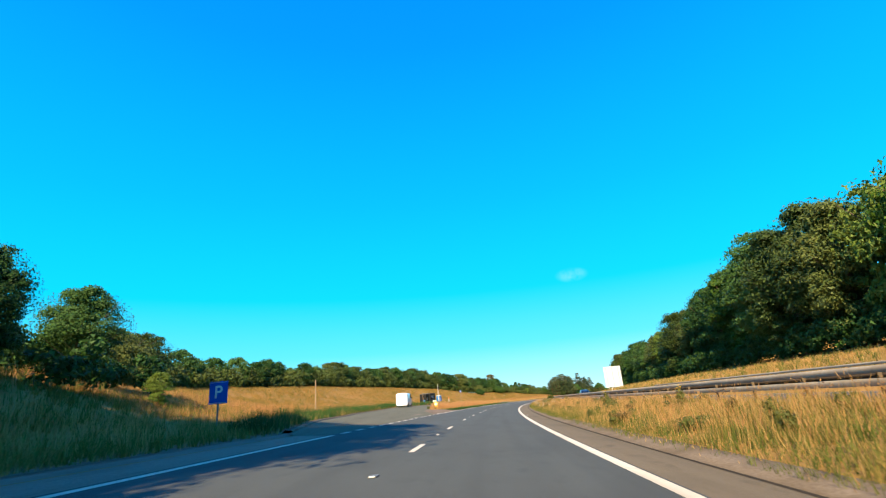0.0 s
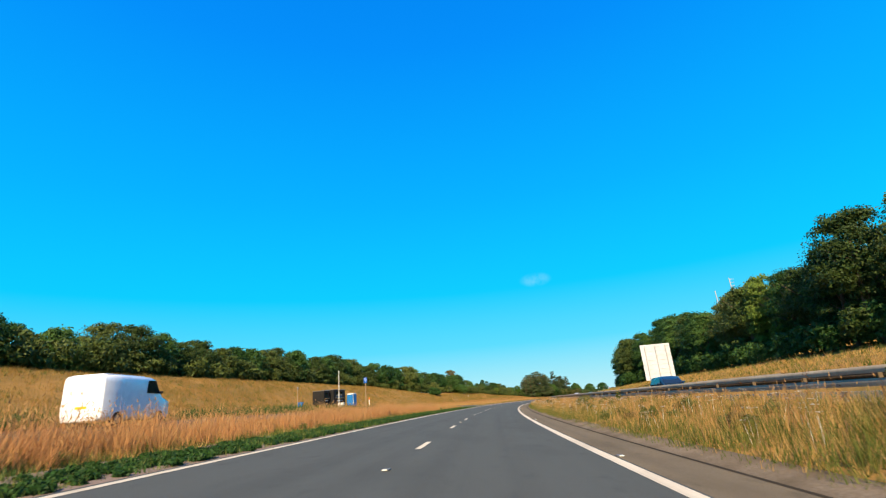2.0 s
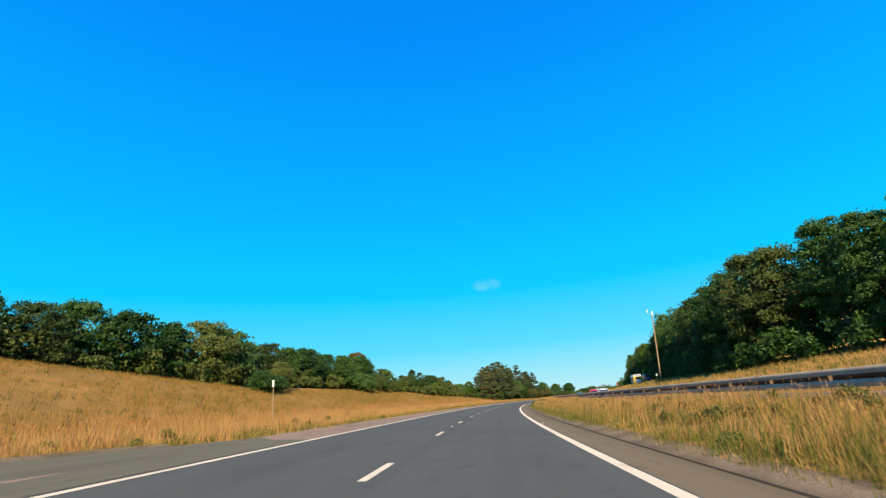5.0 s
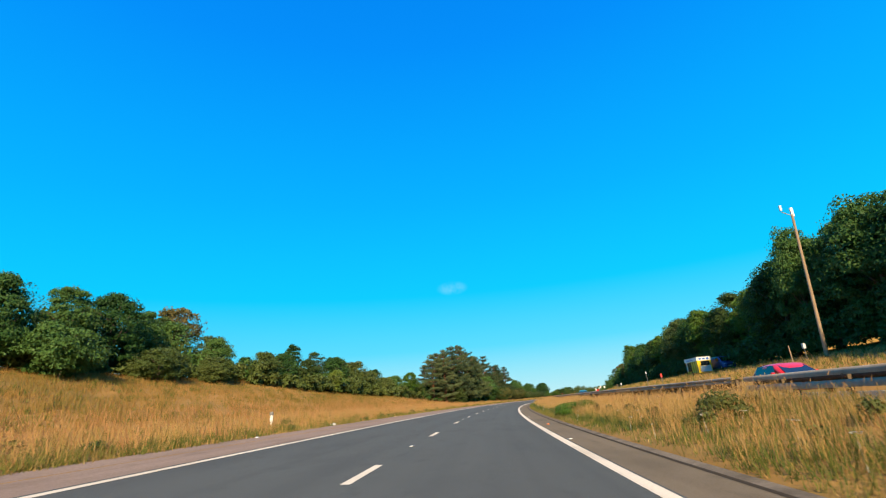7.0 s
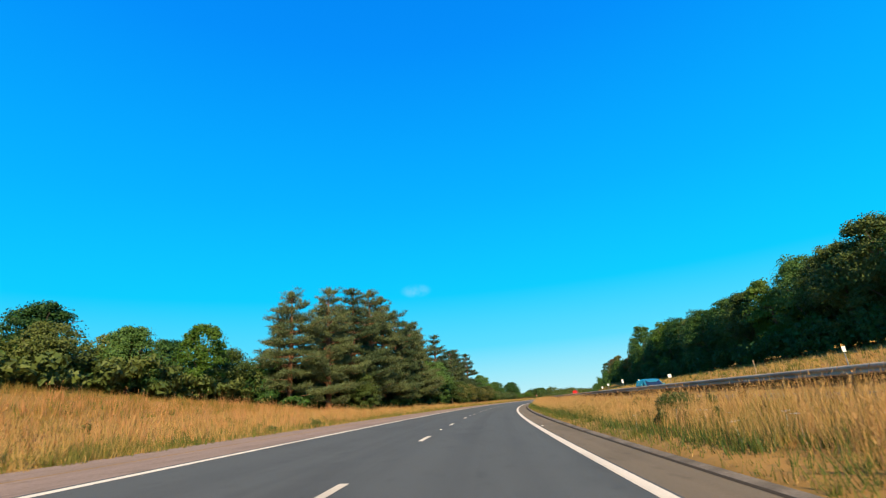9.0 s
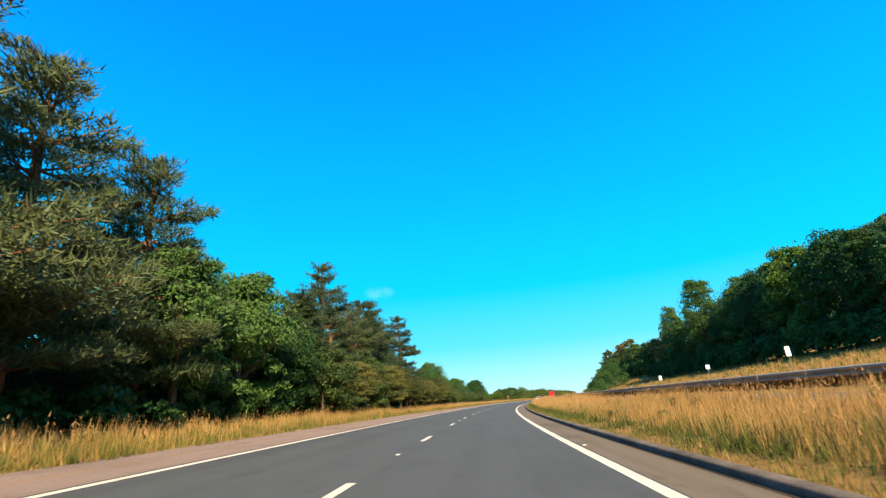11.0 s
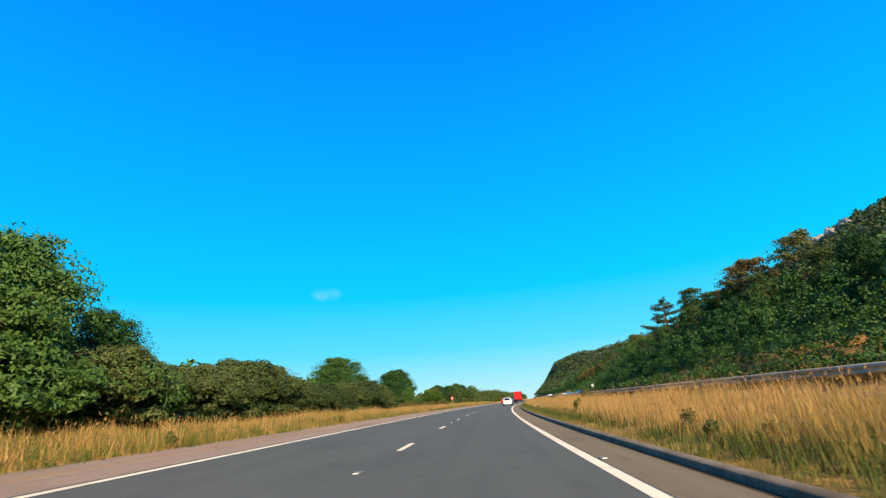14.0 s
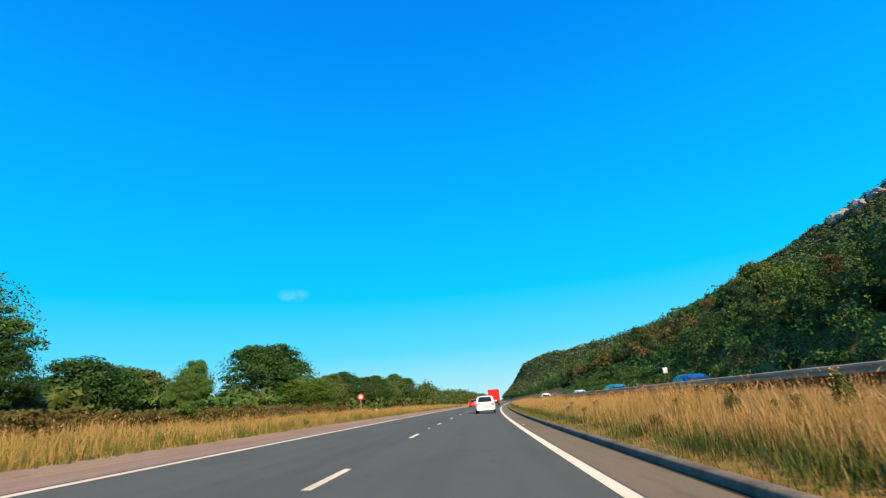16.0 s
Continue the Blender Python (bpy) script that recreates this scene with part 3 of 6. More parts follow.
def nose_strip():
    """The gravelly wedge between the edge line and the lay-by, up to the grass island."""
    verts, faces = [], []
    ss = np.arange(45.0, 65.1, 0.5)
    for i, s in enumerate(ss):
        r = float(np.interp(s, LAYBY[:, 0], LAYBY[:, 1]))
        for j in range(5):
            w = -7.62 + (r - 0.12 + 7.62) * j / 4
            z = float(ground_z(s, w)) + 0.075 if w < -8.9 else -FALL * w + 0.010
            verts.append(tuple(at(s, w, z)))
        if i:
            for j in range(4):
                a = (i - 1) * 5 + j
                faces.append((a + 1, a, a + 5, a + 6))
    ob = raw_ob("nose_strip", verts, faces, M["nose"])
    add_uv(ob, [(s, j * 0.8) for s in ss for j in range(5)])
    return tagged(ob, "pinkish gravelly wedge between carriageway and lay-by", "road", kind="structure")


nose_strip()
sheet("edge_line", [44.8, 46.8, 48.8], [-7.56, -7.40], lambda s, w: FALL * 7.6 + 0.016 + 0 * s, M["paint"],
      "short white nose line at the lay-by's end", "road marking", smooth=False)


def layby_kerb():
    verts, faces = [], []
    for i, s in enumerate(np.arange(18, 170, 1.0)):
        l_ = float(np.interp(s, LAYBY[:, 0], LAYBY[:, 2]))
        z = float(ground_z(s, l_)) + 0.05
        for w, dz in ((l_ + 0.02, -0.05), (l_, 0.06), (l_ - 0.05, 0.08), (l_ - 0.28, 0.08), (l_ - 0.3, -0.1)):
            verts.append(tuple(at(s, w, z + dz)))
        if i:
            for j in range(4):
                a = (i - 1) * 5 + j
                faces.append((a, a + 1, a + 6, a + 5))
    return raw_ob("lay_by_kerb", verts, faces, M["kerb"])


def layby_paving():
    verts, faces = [], []
    for i, s in enumerate(np.arange(-6, 74, 1.0)):
        l_ = float(np.interp(s, LAYBY[:, 0], LAYBY[:, 2])) if s > 17 else -9.0
        wide = float(np.interp(s, (-6, 20, 40, 73), (0.9, 0.8, 0.45, 0.1)))
        for w in (l_ - 0.3, l_ - 0.3 - wide):
            verts.append(tuple(at(s, w, float(ground_z(s, w)) + (0.03 if s < 18 else 0.12))))
        if i:
            a = (i - 1) * 2
            faces.append((a, a + 1, a + 3, a + 2))
    ob = raw_ob("lay_by_paving", verts, faces, M["nose"])
    add_uv(ob, [(v[1], v[0]) for v in verts])
    return ob


tagged(layby_paving(), "pinkish paved strip behind the lay-by kerb", "paving", kind="structure")
tagged(layby_kerb(), "low grey kerb at the back of the lay-by", "kerb", kind="structure")


# ---------------------------------------------------------------- trees
rng = np.random.default_rng(7)


def leaves(points, normals, size, stretch=1.6, droop=0.0):
    """Small pointed leaves, one at each point, facing roughly along the normal."""
    n = len(points)
    t = rng.normal(size=(n, 3))
    nn = normals + rng.normal(scale=0.55, size=(n, 3))
    nn /= np.linalg.norm(nn, axis=1, keepdims=True) + 1e-9
    u = np.cross(nn, t)
    u /= np.linalg.norm(u, axis=1, keepdims=True) + 1e-9
    u[:, 2] -= droop
    v = np.cross(nn, u)
    k = size * rng.uniform(0.6, 1.35, size=(n, 1))
    a, b = u * k * stretch * 0.5, v * k * 0.5
    skew = rng.uniform(-0.5, 0.5, size=(n, 1))
    verts = np.stack([points - a + b * (0.9 + skew), points - a * 0.9 - b * (0.9 - skew), points + a + b * skew], 1).reshape(-1, 3)
    faces = np.arange(3 * n).reshape(-1, 3)
    return verts, faces


def clump_points(centre, radii, n, inward=0.55):
    d = rng.normal(size=(n, 3))
    d /= np.linalg.norm(d, axis=1, keepdims=True)
    d[:, 2] = np.where(d[:, 2] < -0.35, -d[:, 2] * 0.6, d[:, 2])
    r = 1 - inward * rng.random((n, 1)) ** 2.2
    return np.asarray(centre) + d * np.asarray(radii) * r, d


def limbs(bm, height, spread, n, first, thick, lean=0.0):
    top = Vector((lean, 0, height * 0.75))
    pts = [Vector((0, 0, -0.4)), Vector((0.1 * spread, 0, height * 0.3)), top]
    rod(bm, pts[0], pts[1], thick, thick * 0.7, 8)
    rod(bm, pts[1], pts[2], thick * 0.7, thick * 0.18, 8)
    for k in range(n):
        a = k * 2.4 + rng.uniform(-0.4, 0.4)
        z = height * rng.uniform(first, 0.62)
        p0 = Vector((0, 0, z))
        reach = spread * rng.uniform(0.45, 0.8)
        p1 = p0 + Vector((math.cos(a) * reach * 0.5, math.sin(a) * reach * 0.5, reach * 0.4))
        p2 = p1 + Vector((math.cos(a) * reach * 0.5, math.sin(a) * reach * 0.5, reach * 0.5))
        p1.z, p2.z = min(p1.z, height * 0.74), min(p2.z, height * 0.80)
        rod(bm, p0, p1, thick * 0.35, thick * 0.2, 6)
        rod(bm, p1, p2, thick * 0.2, thick * 0.06, 6)
    return bm


def broad_tree(name, height, spread, low, clumps, per, leaf_size, mat, label, top_bias=1.0, flat=1.0):
    """A broadleaf tree: trunk with limbs, crown of leaf clumps of uneven size."""
    root = base(name, Matrix.Identity(4), label, "bush" if name == "bush" else "tree")
    part("trunk", limbs(bmesh.new(), height, spread, 7, 0.22, 0.028 * height), M["bark"], root)
    vs, fs, count = [], [], 0
    for k in range(clumps):
        h = rng.random() ** top_bias
        a, ring = rng.uniform(0, 2 * math.pi), math.sqrt(rng.random())
        width = spread * (0.35 + 0.65 * math.sin(math.pi * min(1, 0.18 + 0.80 * h)))
        c = (math.cos(a) * ring * width * 0.78, math.sin(a) * ring * width * 0.78, low + (height - low) * (0.06 + 0.84 * h))
        r = spread * rng.uniform(0.10, 0.27)
        n = int(per * (r / (0.20 * spread)) ** 2)
        p, d = clump_points(c, (r, r, r * rng.uniform(0.55, 0.85) * flat), n)
        p = p[p[:, 2] > low * 0.6]
        v, f = leaves(p, d[:len(p)], leaf_size)
        vs.append(v)
        fs.append(f + count)
        count += len(v)
    # twigs that break the outline
    n = clumps * per // 9
    d = rng.normal(size=(n, 3))
    d /= np.linalg.norm(d, axis=1, keepdims=True)
    d[:, 2] = np.abs(d[:, 2]) * 0.9
    p = d * np.array([spread * 0.98, spread * 0.98, (height - low) * 0.60]) * rng.uniform(0.60, 1.02, (n, 1))
    p[:, 2] += low + (height - low) * 0.42
    v, f = leaves(p, d, leaf_size)
    vs.append(v)
    fs.append(f + count)
    raw_ob("crown", np.concatenate(vs), np.concatenate(fs), mat, root)
    return root


def needle_tufts(centres, outward, size, per):
    """Brushes of needles that spread up and outward from each centre."""
    c = np.repeat(centres, per, axis=0)
    o = np.repeat(outward, per, axis=0)
    n = len(c)
    d = o * 0.55 + np.array([0, 0, 0.55]) + rng.normal(scale=0.62, size=(n, 3))
    d /= np.linalg.norm(d, axis=1, keepdims=True) + 1e-9
    side = np.cross(d, rng.normal(size=(n, 3)))
    side /= np.linalg.norm(side, axis=1, keepdims=True) + 1e-9
    k = size * rng.uniform(0.6, 1.25, (n, 1))
    root_ = c + rng.normal(scale=size * 0.42, size=(n, 3)) * np.array([1, 1, 0.5])
    verts = np.stack([root_ - side * k * 0.075, root_ + side * k * 0.075, root_ + d * k], 1).reshape(-1, 3)
    return verts, np.arange(3 * n).reshape(-1, 3)


def pine_tree(height, spread, label, bare=0.18, tilt=0.10):
    """A pine: reddish trunk, separate tiers of long branches that carry brushes of needles."""
    root = base("pine_tree", Matrix.Identity(4), label, "tree", "pines beside the road")
    bm = bmesh.new()
    rod(bm, (0, 0, -0.4), (0.1, 0, height * 0.55), 0.024 * height, 0.016 * height, 9)
    rod(bm, (0.1, 0, height * 0.55), (0.05, 0.1, height * 0.97), 0.016 * height, 0.003 * height, 8)
    cs, os_ = [], []
    lobe = rng.uniform(0.75, 1.25, (5, 8))
    count = int(height * 6.6)
    tier = rng.uniform(0.8, 1.15)
    for i in range(count):
        h = bare + (0.955 - bare) * ((i + rng.random()) / count)
        z0 = round(height * h / tier) * tier + rng.uniform(-0.26, 0.26)
        a = i * 2.399 + rng.uniform(-0.7, 0.7)
        shape = ((1 - h) / (1 - bare)) ** 0.56
        full = spread * shape * lobe[int(h * 4.99), int((a % 6.283) / 6.283 * 7.99)] + 0.3
        L = full * rng.uniform(0.55, 1.08)
        rise = L * (tilt + 0.75 * max(0.0, h - 0.45) + rng.uniform(-0.12, 0.16))
        o = np.array([math.cos(a), math.sin(a), 0.0])
        lat = np.array([-math.sin(a), math.cos(a), 0.0])
        mid = o * L * 0.55 + np.array([0, 0, z0 + rise * 0.35])
        tip = o * L + np.array([0, 0, z0 + rise])
        rod(bm, (0, 0, z0 - 0.1), mid, 0.05, 0.03, 5)
        rod(bm, mid, tip, 0.03, 0.01, 5)
        for f_ in np.arange(0.34, 1.02, 0.40 / max(L, 0.5)):
            stem = mid * (f_ / 0.55) + np.array([0, 0, z0]) * (1 - f_ / 0.55) if f_ < 0.55 else mid + (tip - mid) * ((f_ - 0.55) / 0.45)
            wide = 0.34 * L * math.sin(math.pi * min(1, 0.12 + 0.86 * f_)) ** 0.8
            for u in np.arange(-wide, wide + 0.01, 0.44):
                cs.append(stem + lat * (u + rng.uniform(-0.15, 0.15)) + o * (abs(u) * 0.2) + np.array([0, 0, rng.uniform(-0.10, 0.16)]))
                os_.append(o * 0.8 + lat * (u / max(wide, 0.1)) * 0.6)
    for k in range(10):
        cs.append(np.array([rng.normal(scale=0.07), rng.normal(scale=0.07), height * (0.95 + 0.005 * k)]))
        os_.append(np.array([0.0, 0.0, 0.9]))
    verts, faces = needle_tufts(np.array(cs), np.array(os_), 0.34, 30)
    part("trunk", bm, M["bark_pine"], root, "reddish flaking pine trunk")
    raw_ob("crown", verts, faces, M["needle"], root)
    return root


def plant(kind, s, w, scale=1.0, tall=1.0, turn=None, sink=0.25, group="", label=""):
    """Stands a copy of a tree on the ground."""
    p = at(s, w)
    z = float(ground_z(s, w)) - sink
    t = rng.uniform(0, 360) if turn is None else turn
    ob = copy_thing(kind, pose(p.x, p.y, z, 0, 0, t))
    ob.scale = (scale, scale, scale * tall)
    if group or label:
        tagged(ob, label, group=group)
    return ob


T = {
    "oak": broad_tree("tree", 10.0, 4.6, 0.9, 110, 140, 0.17, M["leaf"], "broadleaf tree with a dense dark green crown"),
    "oak_near": broad_tree("tree", 10.0, 4.6, 0.7, 140, 250, 0.125, M["leaf"], "broadleaf tree with a dense dark green crown"),
    "oak_far": broad_tree("tree", 10.0, 4.6, 0.9, 100, 80, 0.25, M["leaf"], "broadleaf tree with a dense dark green crown"),
    "oak_tall": broad_tree("tree", 18.0, 6.6, 0.6, 180, 130, 0.23, M["leaf"], "tall broadleaf tree with a dense dark green crown", 0.9),
    "ash_tall": broad_tree("tree", 19.0, 5.4, 1.2, 160, 120, 0.21, M["leaf"], "tall broadleaf tree with an open green crown", 0.8),
    "olive_tall": broad_tree("tree", 17.0, 6.0, 0.5, 165, 125, 0.22, M["leaf_olive"], "tall broadleaf tree with an olive-green crown", 0.9),
    "ash": broad_tree("tree", 11.0, 4.0, 1.2, 92, 140, 0.165, M["leaf"], "tall broadleaf tree with an open green crown", 0.8),
    "thorn": broad_tree("tree", 7.0, 3.9, 0.4, 92, 150, 0.14, M["leaf_olive"], "low spreading olive-green hawthorn tree"),
    "thorn_near": broad_tree("tree", 7.0, 3.9, 1.3, 130, 330, 0.085, M["leaf_thorn"], "low spreading hawthorn tree with yellowish olive leaves", 0.75, 0.45),
    "lime": broad_tree("tree", 8.0, 3.2, 0.6, 84, 150, 0.145, M["leaf_bright"], "young tree with bright green leaves"),
    "lime_near": broad_tree("tree", 8.0, 3.4, 0.3, 110, 240, 0.115, M["leaf_olive"], "young tree with olive-green leaves"),
    "rust": broad_tree("tree", 9.0, 3.4, 2.6, 46, 80, 0.17, M["leaf_rust"], "half-bare tree with rust-brown withering leaves", 0.7),
    "sparse": broad_tree("tree", 10.0, 3.6, 2.4, 44, 75, 0.18, M["leaf_olive"], "thin-crowned tree with sky showing through", 0.8),
    "bush": broad_tree("bush", 3.4, 2.9, 0.0, 80, 220, 0.10, M["leaf_olive"], "rounded olive-green roadside bush"),
    "bush_green": broad_tree("bush", 3.2, 2.8, 0.0, 80, 220, 0.10, M["leaf"], "rounded dark green roadside bush"),
    "hedge_a": broad_tree("bush", 3.6, 2.4, 0.0, 100, 300, 0.075, M["leaf_hedge"], "dense dark olive hawthorn bush in a hedge", 0.7),
    "pine_a": pine_tree(13.0, 4.0, "tall Scots pine with tufted grey-green needles", 0.10),
    "pine_b": pine_tree(11.0, 4.0, "Scots pine with tufted grey-green needles", 0.12, 0.05),
    "pine_bare": pine_tree(12.0, 3.4, "Scots pine with a bare orange trunk and a high tufted crown", 0.62, 0.18),
    "pine_c": pine_tree(8.5, 3.2, "young dense pine branching to the ground", 0.03),
}
ORIGINALS = list(T.values())


OWN = {"lime_near": 8.0, "oak_tall": 18.0, "ash_tall": 19.0, "olive_tall": 17.0, "thorn_near": 7.0, "oak": 10.0, "oak_near": 10.0, "oak_far": 10.0, "ash": 11.0, "thorn": 7.0, "lime": 8.0, "rust": 9.0, "sparse": 10.0, "bush": 3.4,
       "bush_green": 3.2, "hedge_a": 3.6, "pine_a": 13.0, "pine_b": 11.0, "pine_bare": 12.0, "pine_c": 8.5}


def pick(names):
    return names[int(rng.integers(len(names)))]


def plant_to(name, s, w, top, wide=1.0, group="", label=""):
    """A tree whose crown reaches the height top above the road; wide: its breadth against its height."""
    z0 = float(ground_z(s, w)) - 0.25
    tall = max(1.2, top - z0) / OWN[name]
    return plant(T[name], s, w, tall * wide, 1 / wide, group=group, label=label)


def mass(name, trees, per, leaf_size, mat, label):
    """Trees too many to tell apart, in one mesh; each is s, w, spread and crown top."""
    vs, fs, count = [], [], 0
    for s, w, r, top in trees:
        p0 = at(s, w)
        z0 = float(ground_z(s, w))
        h = max(1.0, top - z0)
        for k in range(7):
            a, q = rng.uniform(0, 6.28), rng.uniform(0.1, 0.62)
            zc = z0 + h * (0.10 + 0.68 * (k + rng.random()) / 7)
            rr = r * rng.uniform(0.42, 0.62)
            p, d = clump_points((p0.x + math.cos(a) * q * r, p0.y + math.sin(a) * q * r, zc), (rr, rr, min(rr, h * 0.27)), per // 7, 0.4)
            v, f = leaves(p, d, leaf_size)
            vs.append(v)
            fs.append(f + count)
            count += len(v)
    return tagged(raw_ob(name, np.concatenate(vs), np.concatenate(fs), mat), label, "woodland", kind="stuff")


# wood on the bank beyond the far carriageway
EDGE = "wood on the bank beyond the far carriageway"
TOP_S = (-60, 30, 46, 57, 71, 81, 104, 116, 124, 131, 139, 147, 157, 165, 175, 190, 205, 235, 251, 257, 276, 288, 300, 340, 356, 366, 397, 410, 422, 431, 440, 452, 460, 466, 484, 510)
TOP_Z = (19, 19.5, 20.2, 20.8, 21.2, 19.5, 18.6, 16.8, 14.8, 14.8, 16.6, 16.2, 15.6, 15.8, 17.4, 19.8, 17, 15.8, 16.2, 17.5, 18.4, 15.2, 15.4, 16, 15.2, 14.8, 15.6, 17, 17.0, 15.6, 15.6, 14.4, 13.0, 12.2, 12.6, 12.6)
back, shrubs = [], []
s = 14.0
while s < 512:
    nearer = float(np.interp(s, (195, 215, 240, 256, 442, 482), (0, 5.5, 5.5, 0, 0, 8.5)))
    for row, w in enumerate((35.2 - nearer, 40.0 - nearer, 46.0 - nearer)):
        ss = s + (0, 2.6, 1.2)[row] + rng.uniform(-0.8, 0.8)
        ww = w + rng.uniform(-1.2, 1.2)
        want = float(np.interp(ss, TOP_S, TOP_Z)) + rng.uniform(-1.7, 0.5)
        if row == 0:
            name = pick(("oak_tall", "olive_tall", "ash_tall", "ash_tall", "lime", "oak_tall", "olive_tall", "oak_tall")) if s < 430 else pick(("oak_tall", "ash_tall", "olive_tall", "rust", "oak_tall", "ash_tall"))
            plant_to(name, ss, ww, want, {"lime": 0.8, "rust": 0.85}.get(name, 1.0), EDGE)
        else:
            back.append((ss, ww, rng.uniform(3.2, 4.4), want))
    for q in range(3):
        shrubs.append((s + q * 1.8 + rng.uniform(-1, 1), 32.4 - nearer + rng.uniform(-0.6, 1.0), rng.uniform(1.3, 2.1), 0.0))
    s += 5.4
shrubs = [(a, w, r, float(ground_z(a, w)) + r * 1.9) for a, w, r, _ in shrubs]
shrubs += [(a + rng.uniform(-1, 1), (36.6 if a < 465 else 27.5) + rng.uniform(-1, 1), rng.uniform(2.2, 3.0), float(ground_z(a, 36.6 if a < 465 else 27.5)) + rng.uniform(3.5, 5.5)) for a in np.arange(14, 515, 3.2)]
mass("wood_interior", back, 1100, 0.42, M["leaf"], "close-grown broadleaf trees filling the wood")
shrubs += [(a + rng.uniform(-1, 1), w + rng.uniform(-1, 1), rng.uniform(2.2, 3.0), float(ground_z(a, w)) + rng.uniform(2.4, 4.0)) for a in np.arange(14, 450, 4.0) for w in (41.0,)]
mass("wood_undergrowth", shrubs, 400, 0.24, M["leaf"], "dark undergrowth along the wood's edge")

plant_to("ash_tall", 438.0, 33.4, 20.3, 0.85, EDGE, "tall tree standing above the wood's edge")
plant_to("oak_tall", 456.2, 33.0, 18.2, 0.6, EDGE, "tall tree standing above the wood's edge")
plant_to("oak_tall", 278.5, 33.4, 18.6, 0.62, EDGE, "tall tree standing above the wood's edge")
# further on the wood thins to scrub on the hill's foot
FOOT = "scrub at the foot of the hill"
foot = []
for k in range(40):
    s = 516 + k * 4.8
    w = 27 + rng.uniform(-2, 6)
    plant_to(pick(("thorn", "oak", "rust", "bush_green", "ash", "thorn")), s, w, float(ground_z(s, w)) + rng.uniform(3.6, 6.5), 0.95, FOOT)
    for q in range(3):
        ww = w + 7 + q * 5 + rng.uniform(-2, 3)
        foot.append((s + rng.uniform(-2, 2), ww, rng.uniform(2.6, 3.8), float(ground_z(s, ww)) + rng.uniform(4, 7.5)))
    foot.append((s, 22.5 + rng.uniform(-1, 1.5), rng.uniform(1.2, 2.0), float(ground_z(s, 22)) + rng.uniform(1.5, 2.6)))
for k in range(90):
    s = 708 + k * 9
    for w in (24, 34):
        foot.append((s + rng.uniform(-3, 3), w + rng.uniform(-3, 4), rng.uniform(3, 4.5), float(ground_z(s, w)) + rng.uniform(4, 8)))
mass("hill_foot_scrub", foot, 520, 0.36, M["leaf"], "olive-green scrub at the foot of the hill")
plant_to("pine_c", 520.5, 25.6, 14.4, 1.15, label="dark bushy conifer at the end of the wood")
plant_to("oak_tall", 513.5, 27.5, 13.6, 0.9, label="dark leafy tree at the end of the wood")
plant_to("ash_tall", 517.5, 30.5, 13.0, 0.85, label="dark leafy tree at the end of the wood")
for s, w, top in ((499, 28.0, 14.6), (493.5, 27.0, 13.8), (505, 28.5, 12.8), (488, 28.5, 14.6)):
    plant_to("rust", s, w, top, 1.0, label="rust-brown withering tree above the verge")
plant_to("sparse", 503.5, 24.2, 13.2, 0.9, label="thin-crowned tree leaning out of the wood")
plant_to("lime", 539.5, 24.2, 10.4, 0.75, label="bright green slender tree on the hillside")
plant_to("sparse", 556, 30, 13, 0.9, label="thin half-dead tree on the hillside")
bank = []
for s in np.arange(464, 640, 1.7):
    for w in (17.0, 18.7, 20.6, 22.7):
        steep = float(np.interp(s, (464, 474, 545, 570), (0, 1, 1, 0)))
        bank.append((s + rng.uniform(-0.8, 0.8), w + rng.uniform(-0.6, 0.6), rng.uniform(0.8, 1.4), float(ground_z(s, w)) + rng.uniform(0.7, 1.3 + 0.22 * (w - 17)) + steep * 0.75 * (w - 16.6)))
mass("far_bank_shrubs", bank, 330, 0.13, M["leaf"], "dark low shrubs covering the bank beyond the far carriageway")
brown = [(s, 27 + rng.uniform(-4, 12), rng.uniform(1.8, 3.0), 0.0) for s in np.arange(548, 900, 3.4)]
brown = [(s, w, r, float(ground_z(s, w)) + rng.uniform(3.2, 6.0)) for s, w, r, _ in brown]
mass("hill_foot_brown", brown, 420, 0.32, M["leaf_bramble"], "olive-brown thorn scrub at the foot of the hill")

# left side: cutting with trees, then the long tree line on top of the bank
SHADE = "dark broadleaf tree shading the road"
plant_to("oak_near", 14.6, -19.2, 8.2, 0.8, label=SHADE)
for q, w, top in ((-2.0, -10.5, 19.3), (2.0, -15.2, 18.6), (2.0, -18.5, 13.0), (-6.0, -13.5, 19.0), (-7, -12.0, 16.0), (-14, -11.0, 15.5), (-22, -11, 15.0)):
    plant_to("oak_near", q, w, top, 0.62, label=SHADE)
for q, w, top in ((3.5, -19.0, 12.5), (-5, -18.0, 15.0), (-13, -18.5, 16.0), (-22, -18, 16.0)):
    plant_to("oak", q, w, top, 0.75, label=SHADE)
plant_to("oak_near", 23.0, -23.0, 8.8, 1.0, label="rounded tree standing on the cutting's slope")
plant_to("thorn", 29, -26, 7.6, 0.9)
plant_to("lime", 25.5, -20.2, 4.2, 1.0, label="bright green shrub under the trees")
cut = [(s, w + rng.uniform(-1, 1), rng.uniform(1.2, 2.0), float(ground_z(s, w)) + rng.uniform(1.2, 2.6))
       for s in np.arange(-30, 30, 2.2) for w in (-24.5, -20.5 if s < 22 else -28)]
mass("cutting_undergrowth", cut, 700, 0.17, M["leaf"], "shrubs and brambles covering the cutting")
LINE = "tree line along the top of the bank"
L_S, L_Z = (36, 60, 96, 118, 132, 150, 186, 207, 225, 240), (11.8, 12.0, 12.5, 13.7, 14.2, 15.0, 16.2, 14.8, 13.8, 13.6)
back, front = [], []
